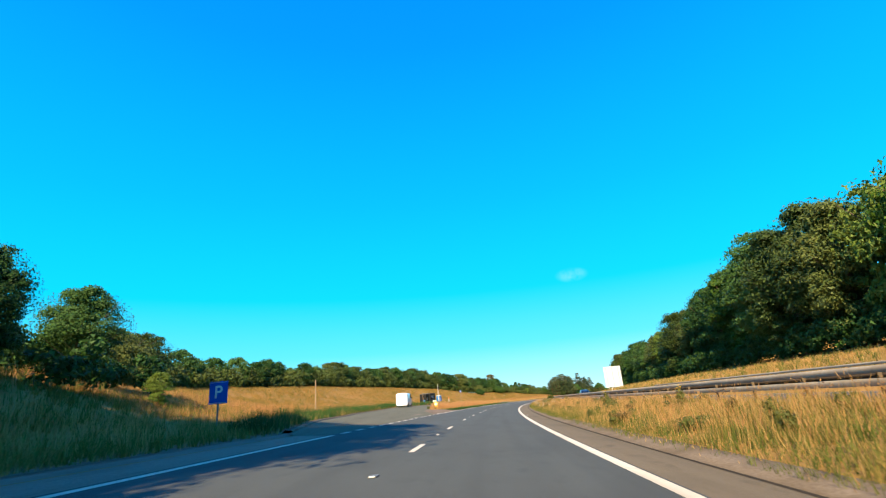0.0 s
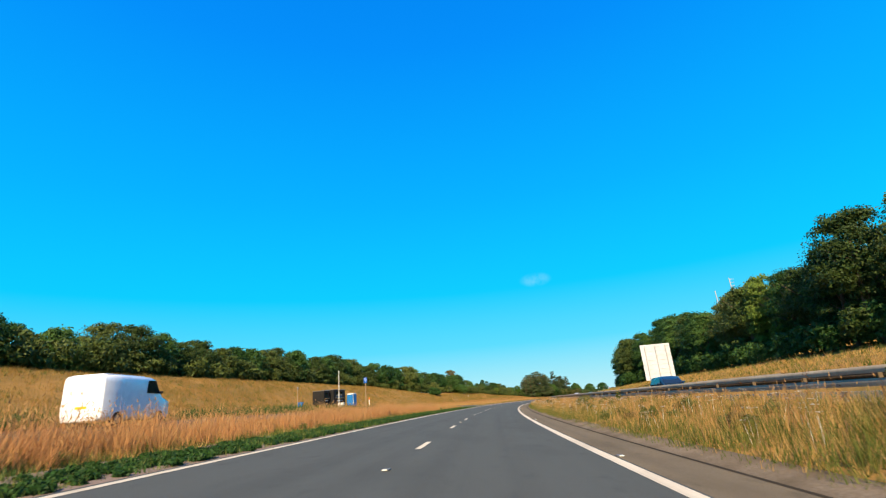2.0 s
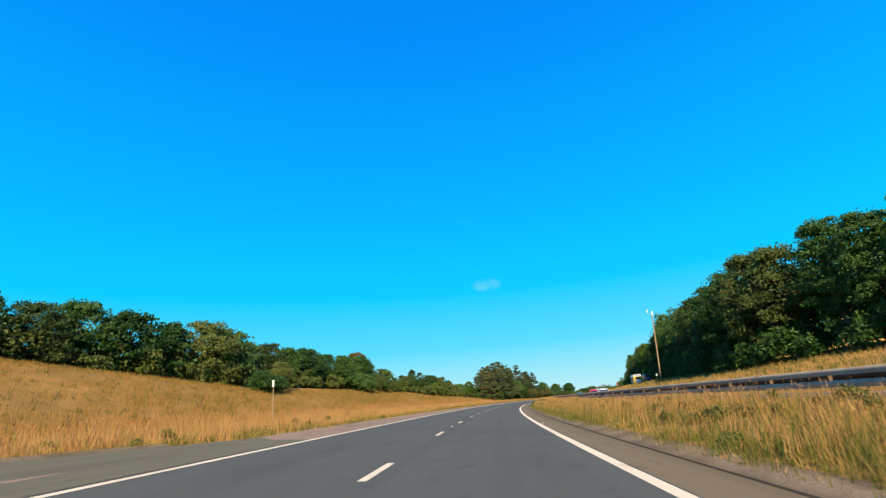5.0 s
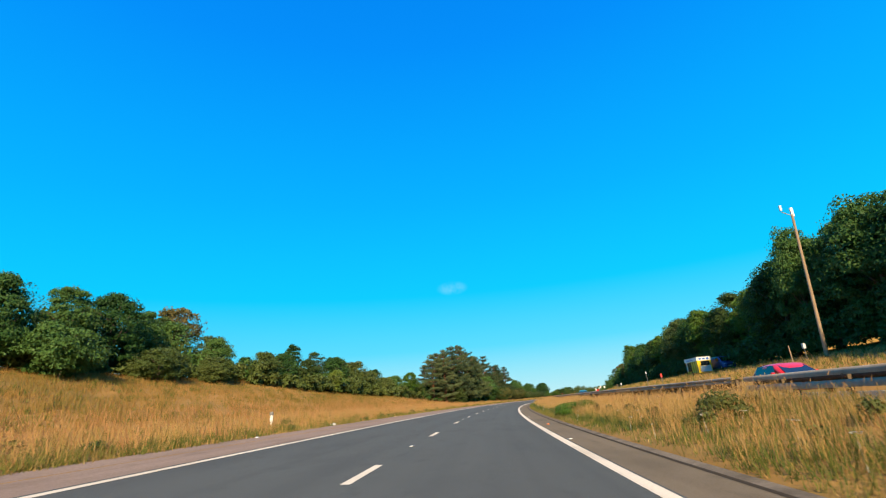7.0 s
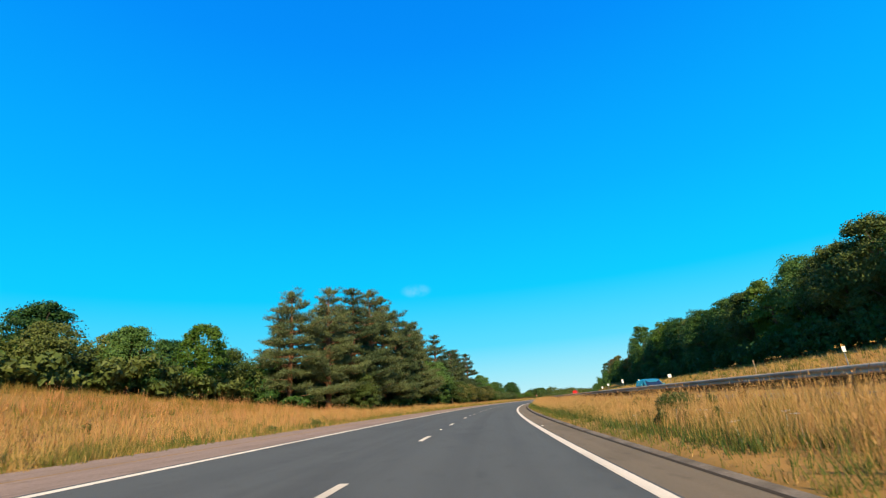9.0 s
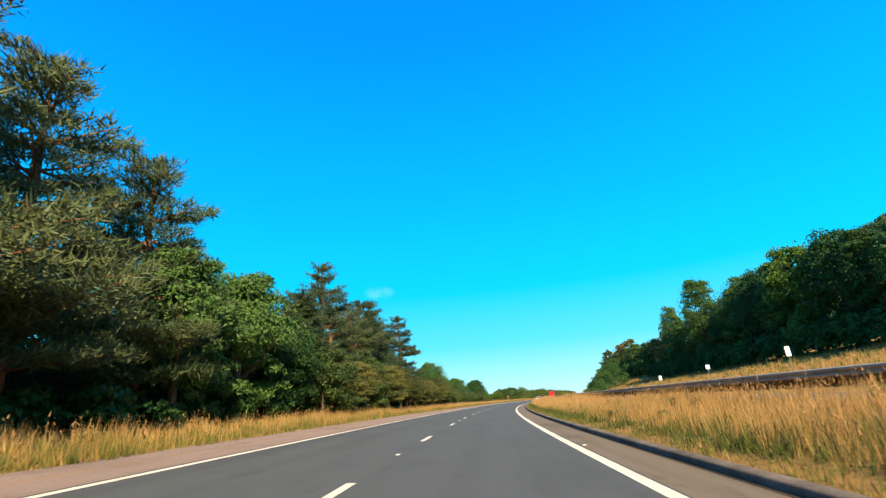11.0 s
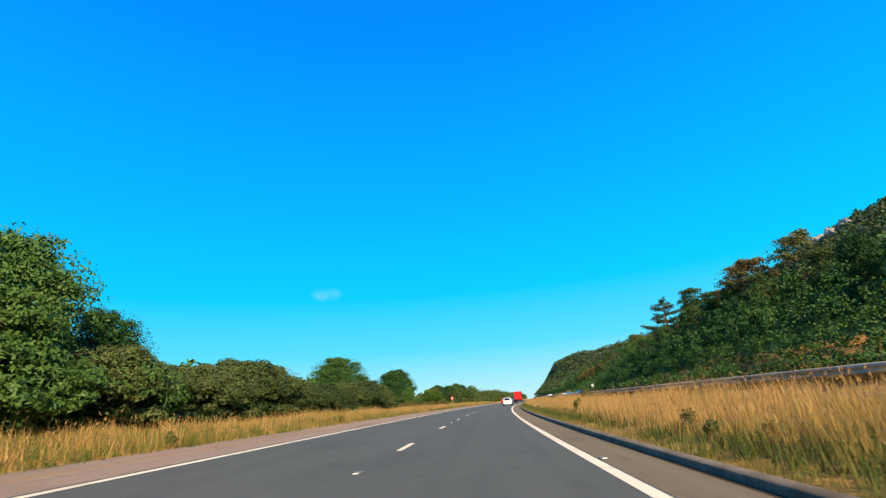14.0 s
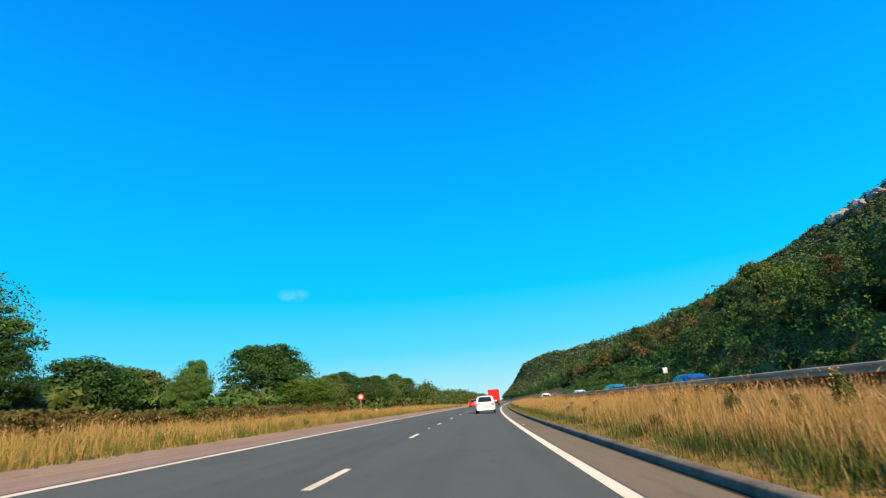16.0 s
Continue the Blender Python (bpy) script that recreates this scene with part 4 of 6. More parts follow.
s = 36.0
while s < 240:
    w0 = float(np.interp(s, (36, 60, 195, 215, 240), (-36, -47.5, -47.5, -41, -38)))
    top = float(np.interp(s, L_S, L_Z))
    plant_to(pick(("oak_far", "thorn", "oak_far", "oak_far", "thorn")), s, w0 + rng.uniform(-1.2, 1.2), top + rng.uniform(-1.3, 0.5), 1.02, LINE)
    for q in range(3):
        back.append((s + rng.uniform(-2.5, 2.5), w0 - 4 - 4 * q, rng.uniform(2.6, 3.6), top - rng.uniform(0.2, 1.8)))
    for q in range(2):
        front.append((s + 2.2 * q + rng.uniform(-1, 1), w0 + 2.2 + rng.uniform(-0.6, 0.6), rng.uniform(1.6, 2.4), float(ground_z(s, w0 + 2)) + rng.uniform(2.0, 4.2)))
    s += 4.5
mass("tree_line_interior", back, 620, 0.36, M["leaf"], "trees standing behind the tree line")
mass("tree_line_hedge", front, 400, 0.24, M["leaf_olive"], "bushes along the foot of the tree line")
plant_to("bush_green", 213, -30.5, 6.8, 0.9)
plant_to("bush_green", 217, -31, 6.6, 0.9)
plant_to("thorn", 222, -33, 9.0, 0.9)
# nearer clump of mixed trees, falling in height towards the pines
MIX = "mixed trees on the bank"
for s, w, k, top, wide in ((243, -37, "oak", 12.5, 0.95), (248, -34.5, "oak", 12.4, 0.95), (253, -34, "ash", 12.6, 0.9), (257.5, -34, "oak", 13.0, 0.9),
                           (262, -35, "ash", 12.2, 0.9), (277.5, -43.5, "rust", 16.6, 1.0), (270, -32.5, "oak", 10.4, 0.95), (274, -29, "thorn", 8.9, 1.0),
                           (278.5, -29, "oak", 9.2, 1.0), (283, -27.5, "thorn", 8.6, 1.0), (287.5, -25.5, "lime", 7.4, 1.0), (292.5, -27.5, "oak", 9.8, 0.95),
                           (297.5, -26.5, "thorn", 9.4, 1.0), (302, -25.5, "thorn", 8.0, 1.0), (307.5, -24, "thorn", 6.9, 0.95), (313, -24, "oak", 7.6, 1.0),
                           (318, -22.5, "lime", 8.5, 0.85), (322, -23, "thorn", 7.0, 1.0), (236, -39, "oak", 12, 0.9), (259, -30.5, "bush", 7.8, 1.1),
                           (266, -30, "bush", 7.6, 1.0), (250, -31, "bush_green", 8.4, 1.0), (291.5, -30.5, "sparse", 10.8, 0.85), (271.5, -41, "sparse", 14.0, 0.8)):
    plant_to(k, s, w, top, wide, MIX)
for s, w, k, top, wide in ((245.5, -40, "olive_tall", 13.6, 0.8), (251, -39, "oak", 13.6, 0.9), (255.5, -38, "thorn", 12.0, 1.0), (260, -39, "oak", 13.4, 0.9), (264.5, -37.5, "ash", 12.8, 0.95),
                           (268.5, -37, "oak", 12.6, 0.95), (272.5, -35, "thorn", 11.4, 1.0), (276.5, -33, "oak", 9.6, 1.0), (280.8, -32.5, "ash", 9.6, 0.95), (285.2, -31, "ash", 11.0, 0.7), (285, -31.5, "oak", 9.2, 1.0),
                           (289.8, -30, "thorn", 8.7, 1.05), (294.5, -29, "oak", 10.4, 1.0), (299.5, -29, "oak", 10.0, 1.0), (304.8, -28, "thorn", 8.4, 1.0), (310, -27.5, "oak", 8.4, 1.0),
                           (315.5, -27, "thorn", 7.6, 1.1), (320.5, -27, "oak", 7.8, 1.0)):
    plant_to(k, s, w, top + rng.uniform(-0.8, 0.6), wide, MIX)
fill = []
for s in np.arange(232, 330, 2.0):
    w0 = float(np.interp(s, (232, 265, 275, 300, 330), (-38, -34, -29.5, -25.5, -23.5)))
    top = float(np.interp(s, (232, 266, 274, 290, 330), (11.5, 11.5, 8.0, 7.0, 7.4)))
    fill.append((s, w0 - 3.5 + rng.uniform(-1, 1), rng.uniform(2.0, 3.0), top + rng.uniform(-1.6, 0.3)))
    fill.append((s, w0 + 1.8 + rng.uniform(-0.6, 0.6), rng.uniform(1.2, 1.9), float(ground_z(s, w0 + 1.8)) + rng.uniform(1.4, 2.8)))
mass("bank_thicket", fill, 700, 0.23, M["leaf_olive"], "thicket filling the gaps between the trees")
# pines
PINES = "pines beside the road"
for s, w, k, top, wide in ((326, -19.5, "pine_b", 12.0, 1.05), (331, -17.8, "pine_a", 13.4, 1.0), (336, -17.0, "pine_a", 14.4, 1.0), (341, -16.5, "pine_a", 15.2, 1.0),
                           (346, -16.5, "pine_a", 15.4, 1.0), (338, -21, "pine_a", 13.5, 1.0), (351, -16, "pine_b", 14.4, 0.95), (356, -15.5, "pine_b", 13.6, 0.95),
                           (361, -16, "pine_b", 14.0, 0.95), (366.5, -16, "pine_b", 13.0, 0.95), (329, -22, "pine_c", 10.0, 1.1), (345, -21.5, "pine_b", 14.0, 1.0),
                           (380.2, -14.8, "pine_bare", 9.4, 0.85), (386.6, -16.6, "pine_c", 9.8, 1.1), (381.5, -17.5, "pine_c", 8.4, 1.1),
                           (391.2, -16.6, "pine_c", 10.6, 1.2), (395.4, -16.0, "pine_b", 11.0, 1.1), (397.6, -19.8, "pine_a", 17.2, 0.95), (401.8, -17.2, "pine_b", 13.6, 1.1),
                           (406.6, -17.2, "pine_a", 14.3, 1.05), (411.0, -17.2, "pine_b", 12.4, 0.9), (415.9, -15.8, "pine_a", 13.9, 1.08)):
    plant_to(k, s, w, top, wide, PINES)
for s, w, k, top, wide in ((372, -14.6, "oak_near", 9.0, 1.0), (377.2, -15.0, "oak_near", 7.9, 1.0), (367, -14.6, "ash", 9.0, 0.95), (374, -19, "oak_near", 11.2, 0.9),
                           (333.5, -15.0, "lime_near", 5.0, 1.0), (381, -13.4, "thorn", 5.8, 1.1)):
    plant_to(k, s, w, top, wide, "broadleaf trees among the pines")
THORN = "thorn scrub beside the road"
for s, w, k, top, wide in ((386, -12.9, "thorn_near", 5.2, 1.05), (391, -13.0, "lime_near", 6.0, 1.05), (396.5, -12.7, "thorn_near", 5.6, 1.0), (402, -12.7, "thorn_near", 5.4, 1.05),
                           (407.5, -12.9, "thorn_near", 5.2, 1.1), (413, -13.0, "thorn_near", 4.8, 1.1), (418.5, -13.0, "thorn_near", 5.0, 1.1), (424, -13.4, "thorn_near", 5.6, 1.1),
                           (429.5, -13.8, "thorn_near", 5.1, 1.15), (434.5, -14.4, "thorn_near", 5.5, 1.1), (439.5, -15.0, "thorn_near", 6.2, 1.0), (444.5, -15.4, "thorn_near", 6.0, 1.0),
                           (441.5, -18.0, "oak_near", 8.7, 0.9), (447.5, -17.6, "oak_near", 10.2, 0.9), (446.5, -15.2, "lime_near", 4.6, 1.0), (455.8, -18.5, "oak_near", 8.9, 0.95), (460.6, -18.4, "oak_near", 6.6, 0.85), (455, -17.2, "bush_green", 4.6, 1.0), (459.5, -17.0, "bush_green", 4.2, 1.0), (448.5, -15.4, "bush", 4.4, 1.0), (431, -18.5, "oak_near", 6.4, 1.1), (437, -19, "oak_near", 6.2, 1.1), (425, -19, "oak_near", 6.8, 1.1)):
    plant_to(k, s, w, top, wide, THORN)
low = []
for s in np.arange(324, 463, 1.7):
    w0 = float(np.interp(s, (324, 345, 380, 430, 455, 463), (-18.5, -14.6, -12.9, -13.6, -16, -16.5)))
    low.append((s, w0 - rng.uniform(0.8, 2.2), rng.uniform(1.1, 1.7), float(ground_z(s, w0)) + rng.uniform(1.1, 2.0)))
    low.append((s, w0 - 4.5 - rng.uniform(0, 3), rng.uniform(1.8, 2.6), float(ground_z(s, w0)) + rng.uniform(3.0, 4.6)))
for s in np.arange(324, 455, 2.0):
    low.append((s, -21.5 - rng.uniform(0, 2), rng.uniform(2.2, 3.0), float(ground_z(s, -21)) + rng.uniform(3.5, 5.0)))
mass("roadside_undergrowth", low, 900, 0.19, M["leaf"], "bushes and brambles under the trees")
crest = []
for s in np.arange(36, 334, 2.0):
    w0 = float(np.interp(s, (36, 60, 195, 215, 240, 266, 275, 300, 334), (-36, -47.5, -47.5, -41, -38, -35, -31, -27, -24)))
    for q in range(2):
        crest.append((s + rng.uniform(-0.8, 0.8), w0 - 0.5 - 3.5 * q, rng.uniform(1.7, 2.3), float(ground_z(s, w0)) + rng.uniform(1.9, 3.0)))
for s in np.arange(326, 640, 2.0):
    for w0 in (-22.5, -26.0):
        crest.append((s + rng.uniform(-0.8, 0.8), w0, rng.uniform(2.0, 2.6), float(ground_z(s, w0)) + rng.uniform(2.8, 3.8) * (1.0 if s < 505 else 0.45)))
mass("bank_crest_scrub", crest, 340, 0.30, M["leaf"], "dark scrub closing the gaps beneath the trees")
# thick hedge beside the verge, then scattered trees
HEDGE = "thick hedge beside the verge"
hedge = []
H_S = (458, 461, 467, 470, 473, 475, 481, 485, 488, 492, 499, 502, 505, 508)
H_Z = (4.9, 4.2, 4.1, 4.9, 5.0, 4.0, 3.6, 3.6, 3.8, 4.4, 4.5, 4.3, 3.5, 2.6)
for k in range(17):
    s = 459 + k * 2.9
    top = float(np.interp(s, H_S, H_Z))
    plant_to("hedge_a", s, -17.0 + rng.uniform(-0.3, 0.3), top + rng.uniform(-0.1, 0.2), 1.15, HEDGE)
for s in np.arange(458, 507, 0.9):
    top = float(np.interp(s, H_S, H_Z))
    for w in (-16.4, -17.5, -18.7):
        hedge.append((s + rng.uniform(-0.4, 0.4), w + rng.uniform(-0.3, 0.3), rng.uniform(0.9, 1.35), top - rng.uniform(0.0, 0.35) - (0.35 if w > -17 else 0)))
    hedge.append((s + rng.uniform(-0.4, 0.4), -15.9, rng.uniform(0.7, 1.0), top * rng.uniform(0.45, 0.75)))
mass("hedge_infill", hedge, 900, 0.085, M["leaf_hedge"], "dense leafy infill of the hedge")
SCAT = "scattered trees and bushes beyond the verge"
for s, w, k, top, wide in ((513, -27, "oak_near", 9.8, 1.1), (520, -27.5, "oak_near", 10.4, 1.15), (527, -18.3, "oak_near", 4.9, 0.8), (517, -20.0, "oak_near", 4.9, 1.0), (524, -22.5, "bush_green", 4.8, 1.1),
                           (529, -24, "bush", 5.0, 1.1), (533, -22.0, "oak_near", 5.2, 0.9), (556, -29, "oak", 10.2, 1.25), (563, -30, "oak", 11.2, 1.3), (570.5, -31, "oak", 10.2, 1.2), (538.5, -16.6, "lime", 4.2, 1.25), (542.5, -16.2, "lime", 4.4, 1.2), (543, -17.6, "lime", 4.8, 1.05),
                           (547, -17.4, "thorn", 4.8, 1.0), (551, -18, "thorn", 5.4, 1.0), (556, -18, "oak", 6.0, 1.1), (562, -17.5, "thorn", 5.6, 1.1),
                           (569, -17.5, "oak", 6.2, 1.1), (576, -18, "thorn", 6.0, 1.1), (583, -18, "oak", 7.2, 1.0), (591, -18, "thorn", 6.2, 1.1), (600, -19, "oak", 7.4, 1.0)):
    plant_to(k, s, w, top, wide, SCAT)
bits = [(s, -24 + rng.uniform(-3, 3), rng.uniform(1.6, 2.4), rng.uniform(2.6, 4.6)) for s in np.arange(508, 612, 2.4)]
bits += [(s, -16.8 + rng.uniform(-0.8, 0.8), rng.uniform(1.1, 1.7), rng.uniform(2.0, 3.4)) for s in np.arange(552, 700, 2.2)]
for s in np.arange(606, 1500, 5.0):
    bits.append((s, -19 - rng.uniform(0, 3), rng.uniform(2.4, 3.6), rng.uniform(5.5, 8.5)))
    bits.append((s, -26 - rng.uniform(0, 8), rng.uniform(3, 4), rng.uniform(6.5, 9.5)))
mass("verge_scrub", bits, 240, 0.36, M["leaf_olive"], "low scrub and distant trees beyond the verge")
bramble = [(s, -15.2 + rng.uniform(-1.2, 0.8), rng.uniform(0.8, 1.3), rng.uniform(1.7, 2.2)) for s in np.arange(507, 545, 1.2)]
mass("bramble_bank", bramble, 480, 0.09, M["leaf_bramble"], "brownish brambles behind the verge grass")
for ob in ORIGINALS:
    for child in list(ob.children):
        bpy.data.objects.remove(child)
    bpy.data.objects.remove(ob)


# woods covering the hill: one mass of small crowns
def hill_wood(name, n_near, n_far, mat):
    vs, fs, count = [], [], 0
    n = n_near + n_far
    s = np.concatenate([rng.uniform(540, 1000, n_near), rng.uniform(1000, 1960, n_far)])
    q = rng.random(n) ** 0.8
    lo, hi = np.interp(s, (600, 1050), (42, 26)), np.interp(s, CREST_S, CREST_W) + 12
    w = lo + (hi - lo) * q
    x, y = at_many(s, w)
    z = ground_z(s, w)
    for i in range(n):
        near_ = s[i] < 1000
        r = rng.uniform(1.8, 3.6) * (1 if near_ else 1.7)
        k = 44 if near_ else 26
        d = rng.normal(size=(k, 3))
        d /= np.linalg.norm(d, axis=1, keepdims=True)
        d[:, 2] = np.abs(d[:, 2])
        p = np.array([x[i], y[i], z[i] + r * 0.4]) + d * np.array([r, r, r * rng.uniform(0.9, 1.7)]) * rng.uniform(0.65, 1.05, (k, 1))
        v, f = leaves(p, d, r * 0.36, 1.2)
        vs.append(v)
        fs.append(f + count)
        count += len(v)
    return raw_ob(name, np.concatenate(vs), np.concatenate(fs), mat)


M["leaf_hill"] = leaf_material("leaf_hill", (0.022, 0.052, 0.022), (0.047, 0.083, 0.032), (0.060, 0.080, 0.033), 0.12)
tagged(hill_wood("hillside_wood", 6200, 3000, M["leaf_hill"]), "dense mixed woodland covering a steep hillside", "woodland", kind="stuff")
tagged(hill_wood("hillside_thorn", 900, 300, M["leaf_bramble"]), "olive-brown thorn trees scattered over the hillside wood", "woodland", kind="stuff")
tagged(hill_wood("hillside_oak", 1500, 500, M["leaf"]), "darker broadleaf crowns scattered over the hillside wood", "woodland", kind="stuff")


def cliff():
    bm = bmesh.new()
    for k in range(11):
        s, w = (738 + k * 4.5, 183 + rng.uniform(-3, 3)) if k < 8 else (880 + k * 3.0, 192 + rng.uniform(-2, 2))
        p, z = at(s, w), float(ground_z(s, w))
        m = Matrix.Translation((p.x, p.y, z + rng.uniform(0.5, 3.0))) @ Euler((rng.uniform(-0.3, 0.3), rng.uniform(-0.3, 0.3), rng.uniform(0, 3))).to_matrix().to_4x4()
        made = bmesh.ops.create_icosphere(bm, subdivisions=3, radius=1.0, matrix=Matrix.Identity(4))["verts"]
        size = Vector((rng.uniform(3.4, 5.2), rng.uniform(3.4, 5.2), rng.uniform(4.0, 6.0)))
        for v in made:
            q = v.co.copy()
            q *= 1 + 0.45 * noise.noise(q * 1.6 + Vector((k * 7.1, 0, 0))) + 0.2 * noise.noise(q * 4 + Vector((k, 3, 0)))
            v.co = m @ Vector((q.x * size.x, q.y * size.y, round(q.z * 3) / 3 * 0.5 * size.z + q.z * 0.5 * size.z))
    return mesh_ob("rock_face", bm, M["rock"])


M["rock"] = material("rock", (0.22, 0.21, 0.19), (0.32, 0.30, 0.27), 0.8, 0.9, bump=1.0, bump_scale=3, c=(0.16, 0.15, 0.12), scale2=0.2)
tagged(cliff(), "weathered grey limestone outcrop high on the wooded hill", "rock", kind="structure")


# ---------------------------------------------------------------- grass
def grass(name, s0, s1, w_of, per_m2, tall, blade, mat, label, lean=0.62, skip=None, edge=-9.4, seeds=0.0, clump=0.45, loose=0.09):
    """Single bent blades of grass between two lines along the road, in uneven tufts."""
    grid = np.linspace(s0, s1, 200)
    lo = np.array([w_of(v)[0] for v in grid])
    hi = np.array([w_of(v)[1] for v in grid])
    n = int((s1 - s0) * np.mean(np.abs(hi - lo)) * per_m2)
    tufts = max(1, n // 9)
    ts, tq = rng.uniform(s0, s1, tufts), rng.random(tufts)
    th = rng.uniform(0.62, 1.25, tufts)
    tl = rng.uniform(0, 2 * np.pi, tufts)
    i = rng.integers(0, tufts, n)
    s = ts[i] + rng.normal(scale=loose, size=n)
    w = np.interp(s, grid, lo) * (1 - tq[i]) + np.interp(s, grid, hi) * tq[i] + rng.normal(scale=loose, size=n)
    patch = np.sin(s * 0.31 + 2 * np.sin(w * 0.5)) * np.sin(w * 0.9 + s * 0.11) * 0.5 + np.sin(s * 1.7 + w * 2.3) * 0.3
    keep = rng.random(n) < 0.72 + clump * patch
    keep &= (w < edge) | (w > 1.42)
    if skip is not None:
        keep &= ~skip(s, w)
    s, w, patch, i = s[keep], w[keep], patch[keep], i[keep]
    n = len(s)
    x, y = at_many(s, w)
    z = np.where((w > -8.9) & (w < -7), -FALL * w, ground_z(s, w)) - 0.03
    h = rng.uniform(tall[0], tall[1], n) * (1 + 0.35 * patch) * th[i]
    a = rng.uniform(0, 2 * np.pi, n)
    bl = blade * rng.uniform(0.6, 1.3, n)
    bx, by = np.cos(a) * bl * 0.5, np.sin(a) * bl * 0.5
    la = tl[i] + rng.normal(scale=0.9, size=n)
    ll = h * rng.uniform(0.05, lean, n)
    p0 = np.stack([x - bx, y - by, z], -1)
    p1 = np.stack([x + bx, y + by, z], -1)
    tip = np.stack([x + np.cos(la) * ll, y + np.sin(la) * ll, z + h * np.sqrt(np.clip(1 - (ll / h) ** 2 * 0.7, 0.2, 1))], -1)
    verts = np.stack([p0, p1, tip], 1).reshape(-1, 3)
    faces = np.arange(3 * n).reshape(-1, 3)
    ob = tagged(raw_ob(name, verts, faces, mat), label, "grass", kind="stuff")
    if seeds:
        pick_ = rng.random(n) < seeds
        c = tip[pick_]
        d = np.stack([rng.normal(scale=0.35, size=len(c)), rng.normal(scale=0.35, size=len(c)), np.ones(len(c))], -1)
        q = rng.uniform(0, 2 * np.pi, len(c))
        side = np.stack([np.cos(q), np.sin(q), 0 * q], -1) * blade * 0.7
        size = rng.uniform(0.05, 0.11, (len(c), 1))
        v = np.stack([c - d * size * 0.3, c + side, c + d * size, c - side], 1).reshape(-1, 3)
        tagged(raw_ob("seed_heads", v, np.arange(4 * len(c)).reshape(-1, 4), M["seed"]), "pale feathery seed heads on dry grass", "grass", kind="stuff")
    return ob


def on_layby(s, w):
    r, l_ = np.interp(s, LAYBY[:, 0], LAYBY[:, 1]), np.interp(s, LAYBY[:, 0], LAYBY[:, 2])
    return ((s > 17) & (s < 172) & (w < r + 0.1) & (w > l_ - 0.35)) | ((s > 44) & (s < 64.5) & (w > r - 0.3))


grass("median_grass", -8, 232, lambda s: (1.85, 5.6), 130, (0.26, 0.52), 0.011, M["straw"], "dry golden grass on the median", seeds=0.12, lean=0.4)
grass("median_grass", 232, 620, lambda s: (2.2, 3.8), 330, (0.34, 0.60), 0.010, M["straw"], "tall dry golden grass on the median", seeds=0.14, lean=0.38)
grass("median_grass", 232, 620, lambda s: (3.6, 5.6), 250, (0.38, 0.64), 0.012, M["straw"], "tall dry golden grass along the barrier", seeds=0.14, lean=0.38)
grass("median_grass", 380, 475, lambda s: (2.5, 5.55), 150, (0.50, 0.80), 0.011, M["straw_pale"], "tall dry golden grass reaching up to the barrier", seeds=0.16, lean=0.34)
grass("median_grass", 475, 620, lambda s: (4.0, 5.55), 150, (0.46, 0.74), 0.011, M["straw_pale"], "tall dry golden grass reaching up to the barrier", seeds=0.16, lean=0.34)
grass("median_grass", -8, 620, lambda s: (2.3, 5.6), 34, (0.36, 0.60), 0.010, M["straw_red"], "reddish seeding grass on the median", seeds=0.3, lean=0.4)
grass("median_grass", -8, 232, lambda s: (3.8, 5.6), 80, (0.24, 0.44), 0.015, M["straw"], "dry golden grass along the barrier", seeds=0.1)
grass("median_green", -8, 232, lambda s: (1.8, 5.5), 250, (0.14, 0.42), 0.016, M["green_grass"], "green grass mixed into the median's dry stalks", clump=0.8)
grass("median_green", 232, 620, lambda s: (2.0, 5.4), 110, (0.20, 0.46), 0.016, M["green_grass"], "green grass among the dry stalks", clump=0.9)
grass("median_green", -8, 620, lambda s: (1.40, 3.0), 320, (0.05, 0.26), 0.018, M["green_grass"], "short green grass along the kerb", clump=0.7)
grass("median_base", 232, 620, lambda s: (1.85, 3.2), 210, (0.14, 0.40), 0.020, M["leaf_olive"], "rank dark green grass at the foot of the dry stalks", clump=0.8)
grass("median_short", -8, 620, lambda s: (1.44, 2.3), 70, (0.04, 0.20), 0.018, M["straw"], "short dry grass along the kerb", clump=0.7)
grass("verge_green", -5, 620, lambda s: (-11.4, -9.4), 220, (0.06, 0.32), 0.022, M["green_grass"], "short green grass along the verge", skip=on_layby)
grass("verge_edge", 63, 148, lambda s: (-10.4, -7.6), 160, (0.06, 0.20), 0.022, M["leaf_olive"], "short dark green grass creeping over the carriageway's edge", edge=-7.62, skip=on_layby)
grass("verge_edge", 63, 148, lambda s: (-10.1, -7.7), 160, (0.06, 0.22), 0.024, M["leaf"], "short dark green grass creeping over the carriageway's edge", edge=-7.7, skip=on_layby)
grass("island_grass", 66.5, 124, lambda s: (-13.4, -9.7), 150, (0.58, 0.98), 0.019, M["straw_red"], "tall pinkish seeding grass between road and lay-by", skip=on_layby, seeds=0.25)
grass("island_grass", 122, 150, lambda s: (-13.4, -9.6), 150, (0.18, 0.40), 0.016, M["straw_red"], "short pinkish grass between road and lay-by", skip=on_layby, seeds=0.2)
grass("verge_mid", 215, 620, lambda s: (-15.5, -9.6), 70, (0.14, 0.42), 0.022, M["green_grass"], "green blades among the verge's dry grass")
grass("verge_mid", 425, 620, lambda s: (-15.8, -10.2), 75, (0.24, 0.52), 0.020, M["green_grass"], "rank green blades in the grass before the hedge")
grass("verge_short", -5, 620, lambda s: (-11.4, -9.3), 130, (0.06, 0.26), 0.022, M["straw"], "short dry grass along the verge", skip=on_layby)
